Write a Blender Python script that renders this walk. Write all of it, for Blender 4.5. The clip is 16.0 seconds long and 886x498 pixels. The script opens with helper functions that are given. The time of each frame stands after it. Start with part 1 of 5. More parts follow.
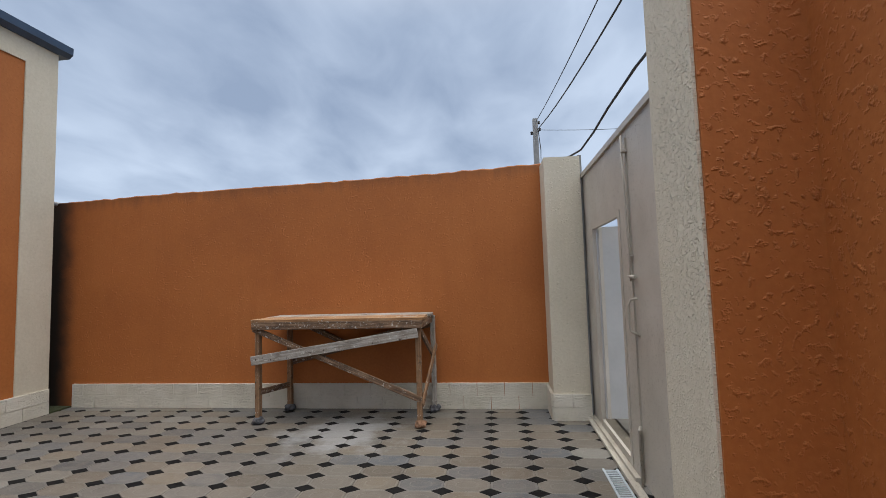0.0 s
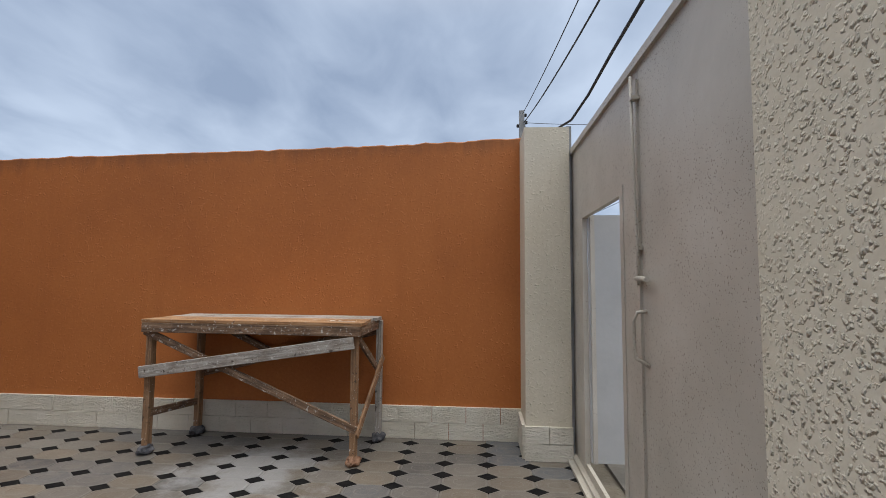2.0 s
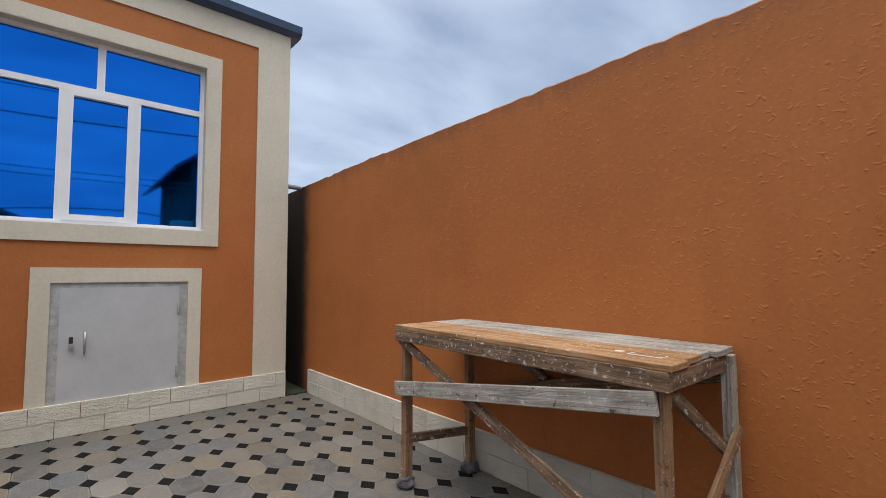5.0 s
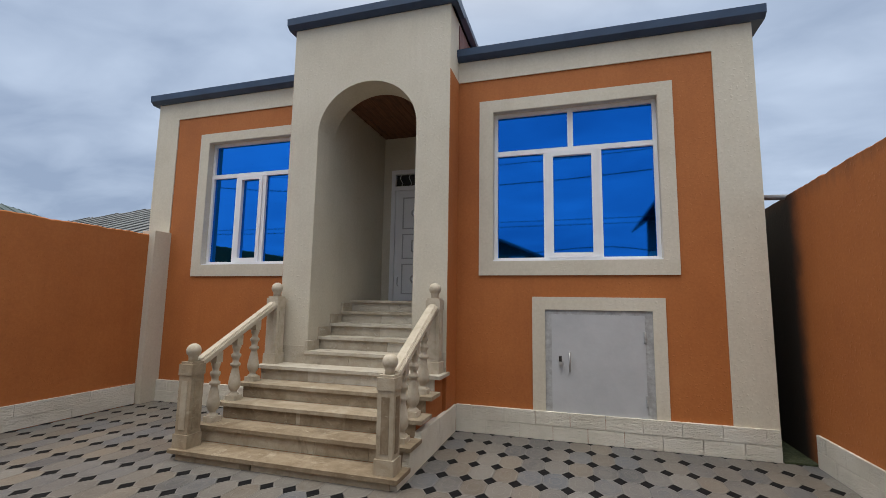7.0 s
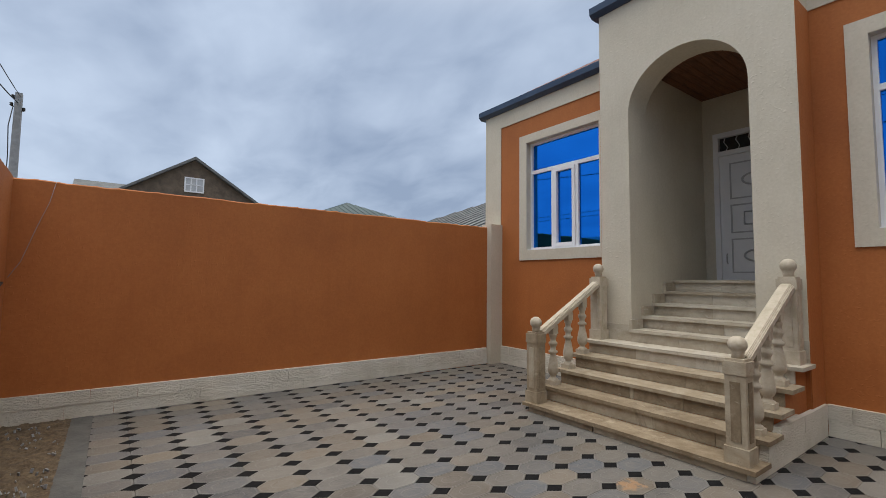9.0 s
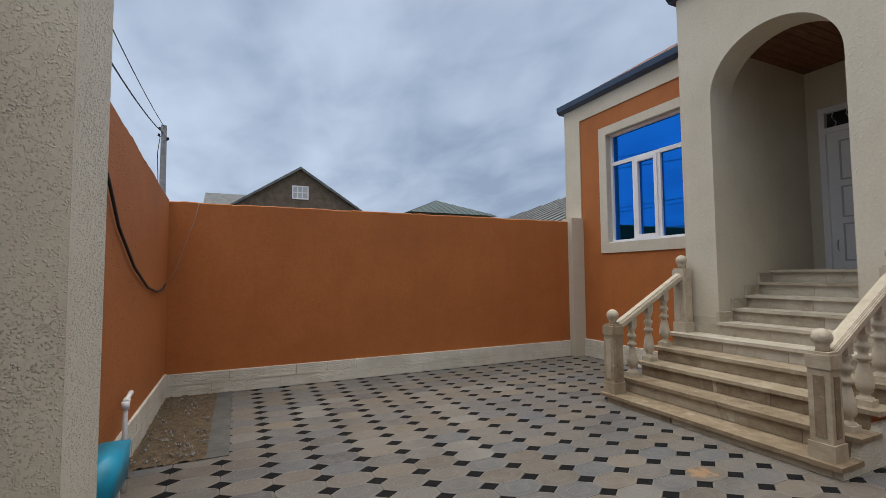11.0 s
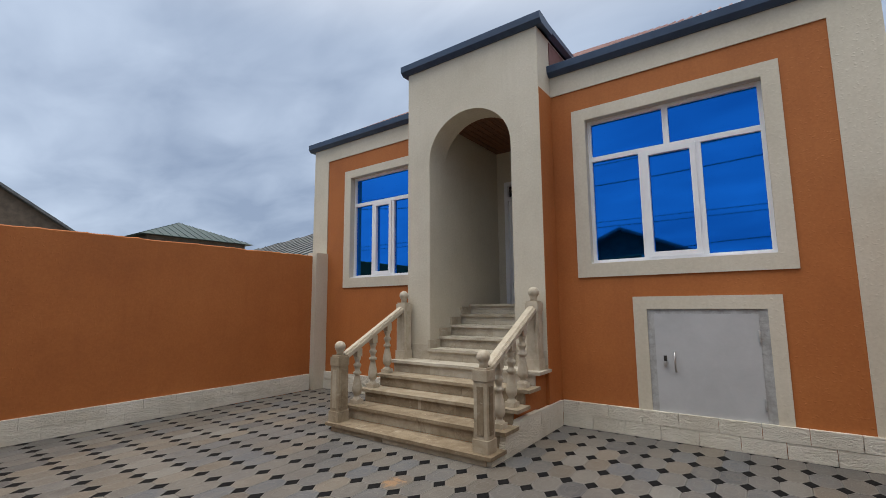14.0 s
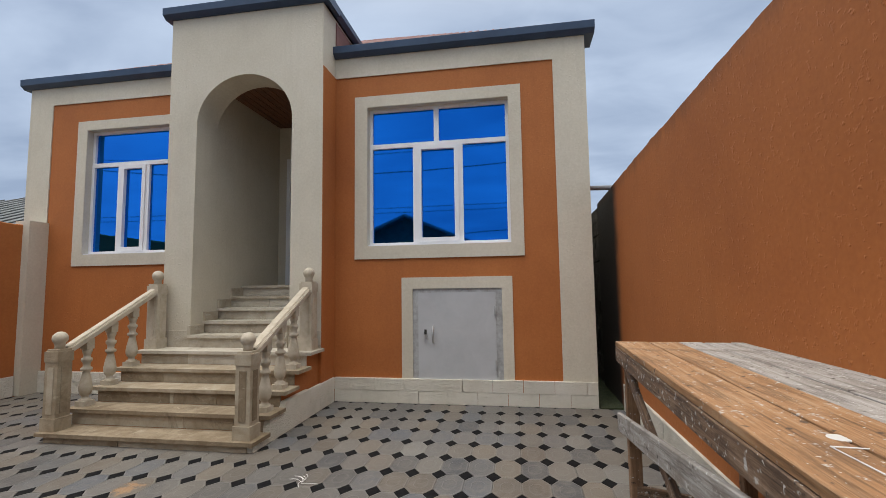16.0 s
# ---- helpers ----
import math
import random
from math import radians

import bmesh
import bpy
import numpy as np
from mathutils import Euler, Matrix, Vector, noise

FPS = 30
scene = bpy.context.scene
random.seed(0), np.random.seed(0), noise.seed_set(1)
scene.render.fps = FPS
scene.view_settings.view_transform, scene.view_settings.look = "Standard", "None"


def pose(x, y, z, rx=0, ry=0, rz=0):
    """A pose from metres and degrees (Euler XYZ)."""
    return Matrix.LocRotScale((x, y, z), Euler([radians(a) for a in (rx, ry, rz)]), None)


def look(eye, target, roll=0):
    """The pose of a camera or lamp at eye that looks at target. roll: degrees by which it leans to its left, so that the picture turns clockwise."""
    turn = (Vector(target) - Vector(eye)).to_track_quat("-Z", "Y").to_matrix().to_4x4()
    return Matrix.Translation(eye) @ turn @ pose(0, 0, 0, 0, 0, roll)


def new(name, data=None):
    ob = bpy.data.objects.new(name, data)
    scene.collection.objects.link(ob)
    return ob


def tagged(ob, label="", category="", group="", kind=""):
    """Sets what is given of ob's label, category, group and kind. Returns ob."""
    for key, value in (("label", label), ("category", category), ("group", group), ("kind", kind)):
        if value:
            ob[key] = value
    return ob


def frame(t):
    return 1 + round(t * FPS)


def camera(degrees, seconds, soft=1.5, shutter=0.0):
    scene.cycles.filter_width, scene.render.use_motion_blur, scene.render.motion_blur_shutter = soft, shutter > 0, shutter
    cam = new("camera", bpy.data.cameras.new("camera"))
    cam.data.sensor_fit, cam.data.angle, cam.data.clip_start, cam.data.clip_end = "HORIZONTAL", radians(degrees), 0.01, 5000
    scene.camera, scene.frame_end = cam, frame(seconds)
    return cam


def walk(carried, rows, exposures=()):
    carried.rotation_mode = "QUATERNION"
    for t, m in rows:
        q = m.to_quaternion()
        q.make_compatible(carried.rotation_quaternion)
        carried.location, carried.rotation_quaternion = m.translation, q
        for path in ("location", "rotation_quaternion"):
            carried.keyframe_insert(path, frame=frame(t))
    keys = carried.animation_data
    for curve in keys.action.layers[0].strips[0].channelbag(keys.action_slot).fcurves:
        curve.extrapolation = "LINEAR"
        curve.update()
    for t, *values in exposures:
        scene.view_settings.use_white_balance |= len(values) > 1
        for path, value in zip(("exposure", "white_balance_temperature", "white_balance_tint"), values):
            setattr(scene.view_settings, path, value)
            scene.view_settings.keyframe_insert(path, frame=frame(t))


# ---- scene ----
cam = camera(89.6, 16.0, soft=0.85)
PATH = [
    (0, (-0.047, 0.054, 1.468), (-0.277, 2.036, 1.606), -1.7),
    (0.5, (0.056, 0.31, 1.447), (0.003, 2.304, 1.585), -1.1),
    (1, (0.114, 0.526, 1.456), (0.023, 2.519, 1.588), -0.0),
    (1.5, (0.11, 0.813, 1.444), (-0.03, 2.803, 1.588), 0.3),
    (2, (0.124, 1.079, 1.439), (-0.038, 3.067, 1.578), 0.4),
    (2.5, (0.143, 1.386, 1.44), (-0.226, 3.347, 1.576), 0.3),
    (3, (0.141, 1.644, 1.435), (-0.46, 3.547, 1.56), 0.0),
    (5.5, (-0.165, 2.9, 1.448), (-1.909, 3.866, 1.6), -0.9),
    (6, (-0.248, 2.946, 1.468), (-2.184, 3.402, 1.679), -1.3),
    (6.5, (-0.306, 3.053, 1.447), (-2.284, 2.897, 1.701), -0.0),
    (7, (-0.31, 3.116, 1.444), (-2.212, 2.545, 1.685), 0.9),
    (7.5, (-0.271, 3.1, 1.441), (-2.046, 2.204, 1.659), 1.5),
    (8, (-0.184, 3.063, 1.435), (-1.819, 1.928, 1.632), 1.3),
    (8.5, (-0.031, 3.053, 1.432), (-1.465, 1.67, 1.602), 1.0),
    (9, (0.066, 3.075, 1.42), (-1.115, 1.467, 1.561), 0.7),
    (9.5, (0.078, 3.172, 1.441), (-0.775, 1.367, 1.564), 0.4),
    (12, (0.14, 3.728, 1.445), (-0.703, 1.917, 1.554), -0.9),
    (12.5, (0.04, 3.852, 1.431), (-0.893, 2.091, 1.604), -0.3),
    (13, (-0.022, 3.89, 1.432), (-1.148, 2.252, 1.651), -0.4),
    (13.5, (-0.044, 3.888, 1.439), (-1.452, 2.49, 1.686), -0.7),
    (14, (-0.024, 3.875, 1.443), (-1.634, 2.716, 1.696), -0.4),
    (14.5, (-0.007, 3.868, 1.43), (-1.767, 2.947, 1.666), -0.1),
    (15, (0.021, 3.887, 1.423), (-1.853, 3.217, 1.623), -0.5),
    (15.5, (0.016, 3.949, 1.415), (-1.926, 3.504, 1.588), -0.8),
    (16, (-0.017, 4.06, 1.422), (-1.984, 3.736, 1.587), -0.8),
]
walk(cam, [(t, look(eye, target, roll)) for t, eye, target, roll in PATH], [(0, 0.47), (3, 0.45), (5.5, 0.66), (6.5, 0.46), (7.5, 0.42), (9.5, 0.35), (12, 0.30), (14, 0.36), (16, 0.50)])


# ---- world, sun and exposure ----
def sky_world():
    w = bpy.data.worlds.new("overcast_sky")
    scene.world = w
    w.use_nodes = True
    nt = w.node_tree
    n, l = nt.nodes, nt.links
    n.clear()
    out = n.new("ShaderNodeOutputWorld")
    bg = n.new("ShaderNodeBackground")
    co = n.new("ShaderNodeTexCoord")
    sep = n.new("ShaderNodeSeparateXYZ")
    l.new(co.outputs["Generated"], sep.inputs[0])
    # flat cloud layer: the direction is thrown onto a plane overhead
    up = n.new("ShaderNodeMath"); up.operation = "MAXIMUM"; up.inputs[1].default_value = 0.0
    l.new(sep.outputs[2], up.inputs[0])
    add = n.new("ShaderNodeMath"); add.operation = "ADD"; add.inputs[1].default_value = 0.22
    l.new(up.outputs[0], add.inputs[0])
    dv = n.new("ShaderNodeVectorMath"); dv.operation = "DIVIDE"
    comb = n.new("ShaderNodeCombineXYZ")
    for i in range(3):
        l.new(add.outputs[0], comb.inputs[i])
    l.new(co.outputs["Generated"], dv.inputs[0]); l.new(comb.outputs[0], dv.inputs[1])
    st = n.new("ShaderNodeMapping"); st.inputs["Scale"].default_value = (1.0, 0.6, 1.0); st.inputs["Rotation"].default_value = (0, 0, 0.5)
    l.new(dv.outputs[0], st.inputs[0])
    big = n.new("ShaderNodeTexNoise"); big.inputs["Scale"].default_value = 1.1; big.inputs["Detail"].default_value = 5; big.inputs["Roughness"].default_value = 0.5
    small = n.new("ShaderNodeTexNoise"); small.inputs["Scale"].default_value = 4.5; small.inputs["Detail"].default_value = 7; small.inputs["Distortion"].default_value = 0.4
    l.new(st.outputs[0], big.inputs["Vector"]); l.new(st.outputs[0], small.inputs["Vector"])
    mx = n.new("ShaderNodeMix"); mx.inputs["Factor"].default_value = 0.36
    l.new(big.outputs["Fac"], mx.inputs["A"]); l.new(small.outputs["Fac"], mx.inputs["B"])
    ramp = n.new("ShaderNodeValToRGB")
    e = ramp.color_ramp.elements
    e[0].position, e[0].color = 0.36, (0.245, 0.312, 0.435, 1)
    e[1].position, e[1].color = 0.64, (0.46, 0.545, 0.68, 1)
    l.new(mx.outputs["Result"], ramp.inputs["Fac"])
    # blue-grey daylight behind the cloud
    day = n.new("ShaderNodeTexSky"); day.sky_type = "NISHITA"; day.sun_disc = False
    day.sun_elevation, day.sun_rotation = radians(52), radians(140)
    dim = n.new("ShaderNodeVectorMath"); dim.operation = "SCALE"; dim.inputs["Scale"].default_value = 0.05
    l.new(day.outputs[0], dim.inputs[0])
    mix = n.new("ShaderNodeMix"); mix.data_type = "RGBA"; mix.inputs["Factor"].default_value = 0.88
    l.new(dim.outputs[0], mix.inputs["A"]); l.new(ramp.outputs[0], mix.inputs["B"])
    # an overcast sky is brightest overhead
    rng = n.new("ShaderNodeMapRange"); rng.interpolation_type = "SMOOTHSTEP"
    rng.inputs["From Min"].default_value, rng.inputs["From Max"].default_value = 0.50, 0.95
    rng.inputs["To Min"].default_value, rng.inputs["To Max"].default_value = 0.0, 1.0
    l.new(up.outputs[0], rng.inputs["Value"])
    sc = n.new("ShaderNodeMix"); sc.data_type = "RGBA"
    sc.inputs["B"].default_value = (ZENITH, ZENITH * 0.975, ZENITH * 0.93, 1)
    l.new(mix.outputs["Result"], sc.inputs["A"]); l.new(rng.outputs[0], sc.inputs["Factor"])
    l.new(sc.outputs["Result"], bg.inputs["Color"])
    bg.inputs["Strength"].default_value = 1.0
    l.new(bg.outputs[0], out.inputs[0])


ZENITH = 1.7
sky_world()
sun = new("sun", bpy.data.lights.new("sun", "SUN"))
sun.data.energy, sun.data.angle, sun.data.color = 1.25, radians(50), (1.0, 0.965, 0.91)
sun.matrix_world = look((3.5, -2.4, 16), (0, 0, 0))


# ---- materials ----
def material(name, rough=0.8, metal=0.0):
    m = bpy.data.materials.new(name)
    m.use_nodes = True
    b = m.node_tree.nodes["Principled BSDF"]
    b.inputs["Roughness"].default_value, b.inputs["Metallic"].default_value = rough, metal
    return m, m.node_tree.nodes, m.node_tree.links, b


def noise_node(n, l, vec, scale, detail=4, rough=0.55, distort=0.0):
    t = n.new("ShaderNodeTexNoise")
    t.inputs["Scale"].default_value, t.inputs["Detail"].default_value = scale, detail
    t.inputs["Roughness"].default_value, t.inputs["Distortion"].default_value = rough, distort
    l.new(vec, t.inputs["Vector"])
    return t.outputs["Fac"]


def ramp_node(n, l, fac, stops):
    r = n.new("ShaderNodeValToRGB")
    e = r.color_ramp.elements
    while len(e) < len(stops):
        e.new(0.5)
    for k, (p, c) in enumerate(stops):
        e[k].position, e[k].color = p, (*c, 1)
    l.new(fac, r.inputs["Fac"])
    return r.outputs["Color"]


def mix_node(n, l, fac, a, b, mode="MIX"):
    x = n.new("ShaderNodeMix")
    x.data_type, x.blend_type = "RGBA", mode
    if isinstance(fac, float):
        x.inputs["Factor"].default_value = fac
    else:
        l.new(fac, x.inputs["Factor"])
    for sock, v in ((x.inputs["A"], a), (x.inputs["B"], b)):
        if isinstance(v, tuple):
            sock.default_value = (*v, 1)
        else:
            l.new(v, sock)
    return x.outputs["Result"]


def math_node(n, l, op, a, b):
    x = n.new("ShaderNodeMath")
    x.operation = op
    for sock, v in zip(x.inputs, (a, b)):
        if isinstance(v, (int, float)):
            sock.default_value = v
        else:
            l.new(v, sock)
    return x.outputs[0]


def bump_node(n, l, b, height, dist, strength=1.0):
    k = n.new("ShaderNodeBump")
    k.inputs["Distance"].default_value, k.inputs["Strength"].default_value = dist, strength
    l.new(height, k.inputs["Height"])
    l.new(k.outputs[0], b.inputs["Normal"])


def place(n):
    return n.new("ShaderNodeNewGeometry").outputs["Position"]


def plaster(name, colour, dark, light, rough=0.75, lumps=1.0, fine=34, over=0.60, detail=1, dark_end=None, crumbs=False):
    """Thrown plaster under emulsion paint: blobs, fine grain and cloudy wear."""
    m, n, l, b = material(name, rough)
    p = place(n)
    wear = noise_node(n, l, p, 0.9, 5, 0.6)
    grain = noise_node(n, l, p, 38, 3)
    col = ramp_node(n, l, wear, [(0.3, dark), (0.5, colour), (0.72, light)])
    col = mix_node(n, l, 0.35, col, ramp_node(n, l, grain, [(0.3, dark), (0.7, light)]))
    streak = n.new("ShaderNodeMapping"); streak.inputs["Scale"].default_value = (5, 5, 0.5)
    l.new(p, streak.inputs[0])
    drip = noise_node(n, l, streak.outputs[0], 1.4, 5, 0.65)
    col = mix_node(n, l, ramp_node(n, l, drip, [(0.52, (0, 0, 0)), (0.78, (0.4, 0.4, 0.4))]), col, dark)
    if dark_end is not None:
        # near-black colour with a ragged edge over the wall's end, and a weathered top
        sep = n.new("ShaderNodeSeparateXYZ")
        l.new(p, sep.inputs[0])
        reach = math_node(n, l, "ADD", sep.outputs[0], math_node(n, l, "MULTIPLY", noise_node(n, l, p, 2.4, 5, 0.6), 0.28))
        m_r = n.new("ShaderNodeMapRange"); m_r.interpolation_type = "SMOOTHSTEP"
        m_r.inputs["From Min"].default_value, m_r.inputs["From Max"].default_value = dark_end + 0.34, dark_end
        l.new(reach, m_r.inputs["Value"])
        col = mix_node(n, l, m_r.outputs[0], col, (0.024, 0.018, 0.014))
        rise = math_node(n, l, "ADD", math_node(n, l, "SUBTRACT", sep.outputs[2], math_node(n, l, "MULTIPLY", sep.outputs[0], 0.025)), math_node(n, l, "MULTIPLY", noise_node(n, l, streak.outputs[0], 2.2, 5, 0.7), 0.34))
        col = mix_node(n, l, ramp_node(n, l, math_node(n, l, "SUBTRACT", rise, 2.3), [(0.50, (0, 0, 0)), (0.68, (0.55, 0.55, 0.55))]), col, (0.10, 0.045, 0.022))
    l.new(col, b.inputs["Base Color"])
    blob = noise_node(n, l, p, fine, detail, 0.5, 0.15)
    if crumbs:
        # separate grains of thrown plaster, some of them missing
        cell = n.new("ShaderNodeTexVoronoi")
        cell.inputs["Scale"].default_value, cell.inputs["Randomness"].default_value = fine, 1.0
        warp = n.new("ShaderNodeVectorMath"); warp.operation = "ADD"
        shake = n.new("ShaderNodeTexNoise"); shake.inputs["Scale"].default_value = fine * 0.9
        l.new(p, shake.inputs["Vector"])
        small = n.new("ShaderNodeVectorMath"); small.operation = "SCALE"; small.inputs["Scale"].default_value = 0.016
        l.new(shake.outputs["Color"], small.inputs[0])
        l.new(p, warp.inputs[0]); l.new(small.outputs[0], warp.inputs[1])
        l.new(warp.outputs[0], cell.inputs["Vector"])
        gone = n.new("ShaderNodeSeparateColor")
        l.new(cell.outputs["Color"], gone.inputs[0])
        grain_h = math_node(n, l, "MULTIPLY", math_node(n, l, "SUBTRACT", 0.55, cell.outputs["Distance"]), math_node(n, l, "MAXIMUM", math_node(n, l, "SUBTRACT", gone.outputs[0], 0.08), 0.0))
        blob = math_node(n, l, "ADD", math_node(n, l, "MULTIPLY", math_node(n, l, "MAXIMUM", grain_h, 0.0), 1.0), over)
    patch = noise_node(n, l, p, 1.7, 2)
    lump = math_node(n, l, "MULTIPLY", math_node(n, l, "MAXIMUM", math_node(n, l, "SUBTRACT", blob, over), 0.0), math_node(n, l, "ADD", math_node(n, l, "MULTIPLY", patch, 3.0), -0.6))
    h = math_node(n, l, "ADD", math_node(n, l, "MULTIPLY", lump, 3.2), math_node(n, l, "MULTIPLY", grain, 0.16))
    bump_node(n, l, b, h, 0.011 * lumps, 0.8)
    return m


PAINT = ((0.398, 0.127, 0.027), (0.318, 0.096, 0.020), (0.452, 0.155, 0.038))
ORANGE = plaster("orange_plaster", *PAINT, lumps=0.42, fine=40, over=0.60, detail=2)
ORANGE_LUMPY = plaster("orange_lumpy_plaster", *PAINT, lumps=1.0, fine=46, over=0.56, detail=3)
ORANGE_DARK_END = plaster("orange_plaster_dark_end", *PAINT, lumps=0.5, fine=40, over=0.60, detail=2, dark_end=-5.57)
CREAM = plaster("cream_plaster", (0.585, 0.54, 0.435), (0.49, 0.445, 0.35), (0.645, 0.60, 0.50), lumps=0.32)
CREAM_ROUGH = plaster("cream_rough_plaster", (0.67, 0.625, 0.51), (0.58, 0.535, 0.425), (0.71, 0.67, 0.565), lumps=0.9, fine=105, over=0.52, crumbs=True)
CREAM_LUMPY = plaster("cream_lumpy_plaster", (0.585, 0.54, 0.435), (0.49, 0.445, 0.35), (0.645, 0.60, 0.50), lumps=0.9, fine=46, over=0.58, detail=2)


def stone_white():
    m, n, l, b = material("painted_split_stone", 0.85)
    p = place(n)
    wear = noise_node(n, l, p, 3, 5)
    col = ramp_node(n, l, wear, [(0.3, (0.62, 0.585, 0.49)), (0.55, (0.74, 0.705, 0.61)), (0.75, (0.78, 0.75, 0.67))])
    rnd = n.new("ShaderNodeObjectInfo").outputs["Random"]
    col = mix_node(n, l, math_node(n, l, "MULTIPLY", rnd, 0.2), col, (0.56, 0.52, 0.44))
    l.new(col, b.inputs["Base Color"])
    mp = n.new("ShaderNodeMapping"); mp.inputs["Scale"].default_value = (1, 1, 3.5)
    l.new(p, mp.inputs[0])
    bump_node(n, l, b, noise_node(n, l, mp.outputs[0], 16, 5, 0.7, 1.0), 0.03, 0.9)
    return m


STONE_WHITE = stone_white()


def octagon_tile(name, gain):
    m, n, l, b = material(name, 0.5)
    p = place(n)
    rnd = n.new("ShaderNodeObjectInfo").outputs["Random"]
    isl = n.new("ShaderNodeNewGeometry").outputs["Random Per Island"]
    r = math_node(n, l, "FRACT", math_node(n, l, "ADD", math_node(n, l, "MULTIPLY", rnd, 1.0), math_node(n, l, "MULTIPLY", isl, 1.0)), 0.0)
    base = ramp_node(n, l, r, [(0.0, (0.066, 0.068, 0.073)), (0.2, (0.138, 0.126, 0.110)), (0.4, (0.092, 0.100, 0.113)), (0.6, (0.165, 0.140, 0.110)), (0.8, (0.112, 0.095, 0.077)), (1.0, (0.185, 0.18, 0.166))])
    cloud = noise_node(n, l, p, 9, 6, 0.68, 0.8)
    col = mix_node(n, l, ramp_node(n, l, cloud, [(0.40, (0, 0, 0)), (0.72, (0.6, 0.6, 0.6))]), base, (0.20, 0.186, 0.163))
    dirt = noise_node(n, l, p, 0.8, 4, 0.6)
    col = mix_node(n, l, ramp_node(n, l, dirt, [(0.45, (0, 0, 0)), (0.7, (0.6, 0.6, 0.6))]), col, (0.085, 0.08, 0.075))
    # dried white splash under the workbench and a rusty spill near the stairs
    for cx, cy, rad, tint in ((-1.6, 4.4, 1.3, (0.285, 0.29, 0.30)), (-2.94, 1.24, 0.26, (0.34, 0.20, 0.10))):
        dist = n.new("ShaderNodeVectorMath"); dist.operation = "DISTANCE"; dist.inputs[1].default_value = (cx, cy, 0)
        l.new(p, dist.inputs[0])
        edge = math_node(n, l, "ADD", math_node(n, l, "DIVIDE", dist.outputs["Value"], rad), math_node(n, l, "MULTIPLY", noise_node(n, l, p, 4.0 / rad, 5, 0.7), 1.3))
        col = mix_node(n, l, ramp_node(n, l, edge, [(0.85, (0.75, 0.75, 0.75)), (1.0, (0, 0, 0))]) if rad < 1 else ramp_node(n, l, math_node(n, l, "MULTIPLY", edge, 0.8), [(0.68, (0.7, 0.7, 0.7)), (0.92, (0, 0, 0))]), col, tint)
    if gain != 1.0:
        col = mix_node(n, l, 0.22, col, (0.25, 0.245, 0.23))
    l.new(col, b.inputs["Base Color"])
    l.new(math_node(n, l, "ADD", math_node(n, l, "MULTIPLY", cloud, 0.25), 0.33), b.inputs["Roughness"])
    b.inputs["Specular IOR Level"].default_value = 0.25
    bump_node(n, l, b, noise_node(n, l, p, 60, 4), 0.004, 0.6)
    return m


def simple(name, colour, vary, rough=0.6, metal=0.0, scale=8.0, grain=40.0, bump=0.003, rscale=(1, 1, 1)):
    """A worn surface: cloudy colour between colour and vary, fine grain relief."""
    m, n, l, b = material(name, rough, metal)
    p = place(n)
    if rscale != (1, 1, 1):
        mp = n.new("ShaderNodeMapping"); mp.inputs["Scale"].default_value = rscale
        l.new(p, mp.inputs[0]); p = mp.outputs[0]
    c = noise_node(n, l, p, scale, 5, 0.65, 0.3)
    l.new(ramp_node(n, l, c, [(0.35, colour), (0.68, vary)]), b.inputs["Base Color"])
    g = noise_node(n, l, p, grain, 4)
    l.new(math_node(n, l, "ADD", math_node(n, l, "MULTIPLY", g, 0.2), max(rough - 0.1, 0.02)), b.inputs["Roughness"])
    bump_node(n, l, b, g, bump, 0.7)
    return m


def stair_stone(name, dark, mid, pale):
    """Soft limestone: every slab of its own tone, with brown seepage, pale scuffs and fine pits."""
    m, n, l, b = material(name, 0.78)
    p = place(n)
    rnd = n.new("ShaderNodeObjectInfo").outputs["Random"]
    tone = math_node(n, l, "ADD", math_node(n, l, "MULTIPLY", rnd, 0.34), math_node(n, l, "MULTIPLY", noise_node(n, l, p, 5, 5, 0.65, 0.4), 0.66))
    col = ramp_node(n, l, tone, [(0.30, dark), (0.50, mid), (0.72, pale)])
    wide = n.new("ShaderNodeMapping"); wide.inputs["Scale"].default_value = (1, 1, 2.6)
    l.new(p, wide.inputs[0])
    scuff = noise_node(n, l, wide.outputs[0], 6.5, 6, 0.7, 1.2)
    col = mix_node(n, l, ramp_node(n, l, scuff, [(0.58, (0, 0, 0)), (0.70, (0.7, 0.7, 0.7))]), col, pale)
    seep = noise_node(n, l, p, 3.1, 6, 0.72, 0.8)
    col = mix_node(n, l, ramp_node(n, l, seep, [(0.56, (0, 0, 0)), (0.74, (0.75, 0.75, 0.75))]), col, tuple(0.62 * c for c in dark))
    pits = noise_node(n, l, p, 95, 3, 0.6)
    col = mix_node(n, l, ramp_node(n, l, pits, [(0.64, (0, 0, 0)), (0.70, (0.5, 0.5, 0.5))]), col, dark)
    l.new(col, b.inputs["Base Color"])
    bump_node(n, l, b, math_node(n, l, "SUBTRACT", noise_node(n, l, p, 28, 5, 0.65), math_node(n, l, "MULTIPLY", pits, 0.4)), 0.006, 0.8)
    return m


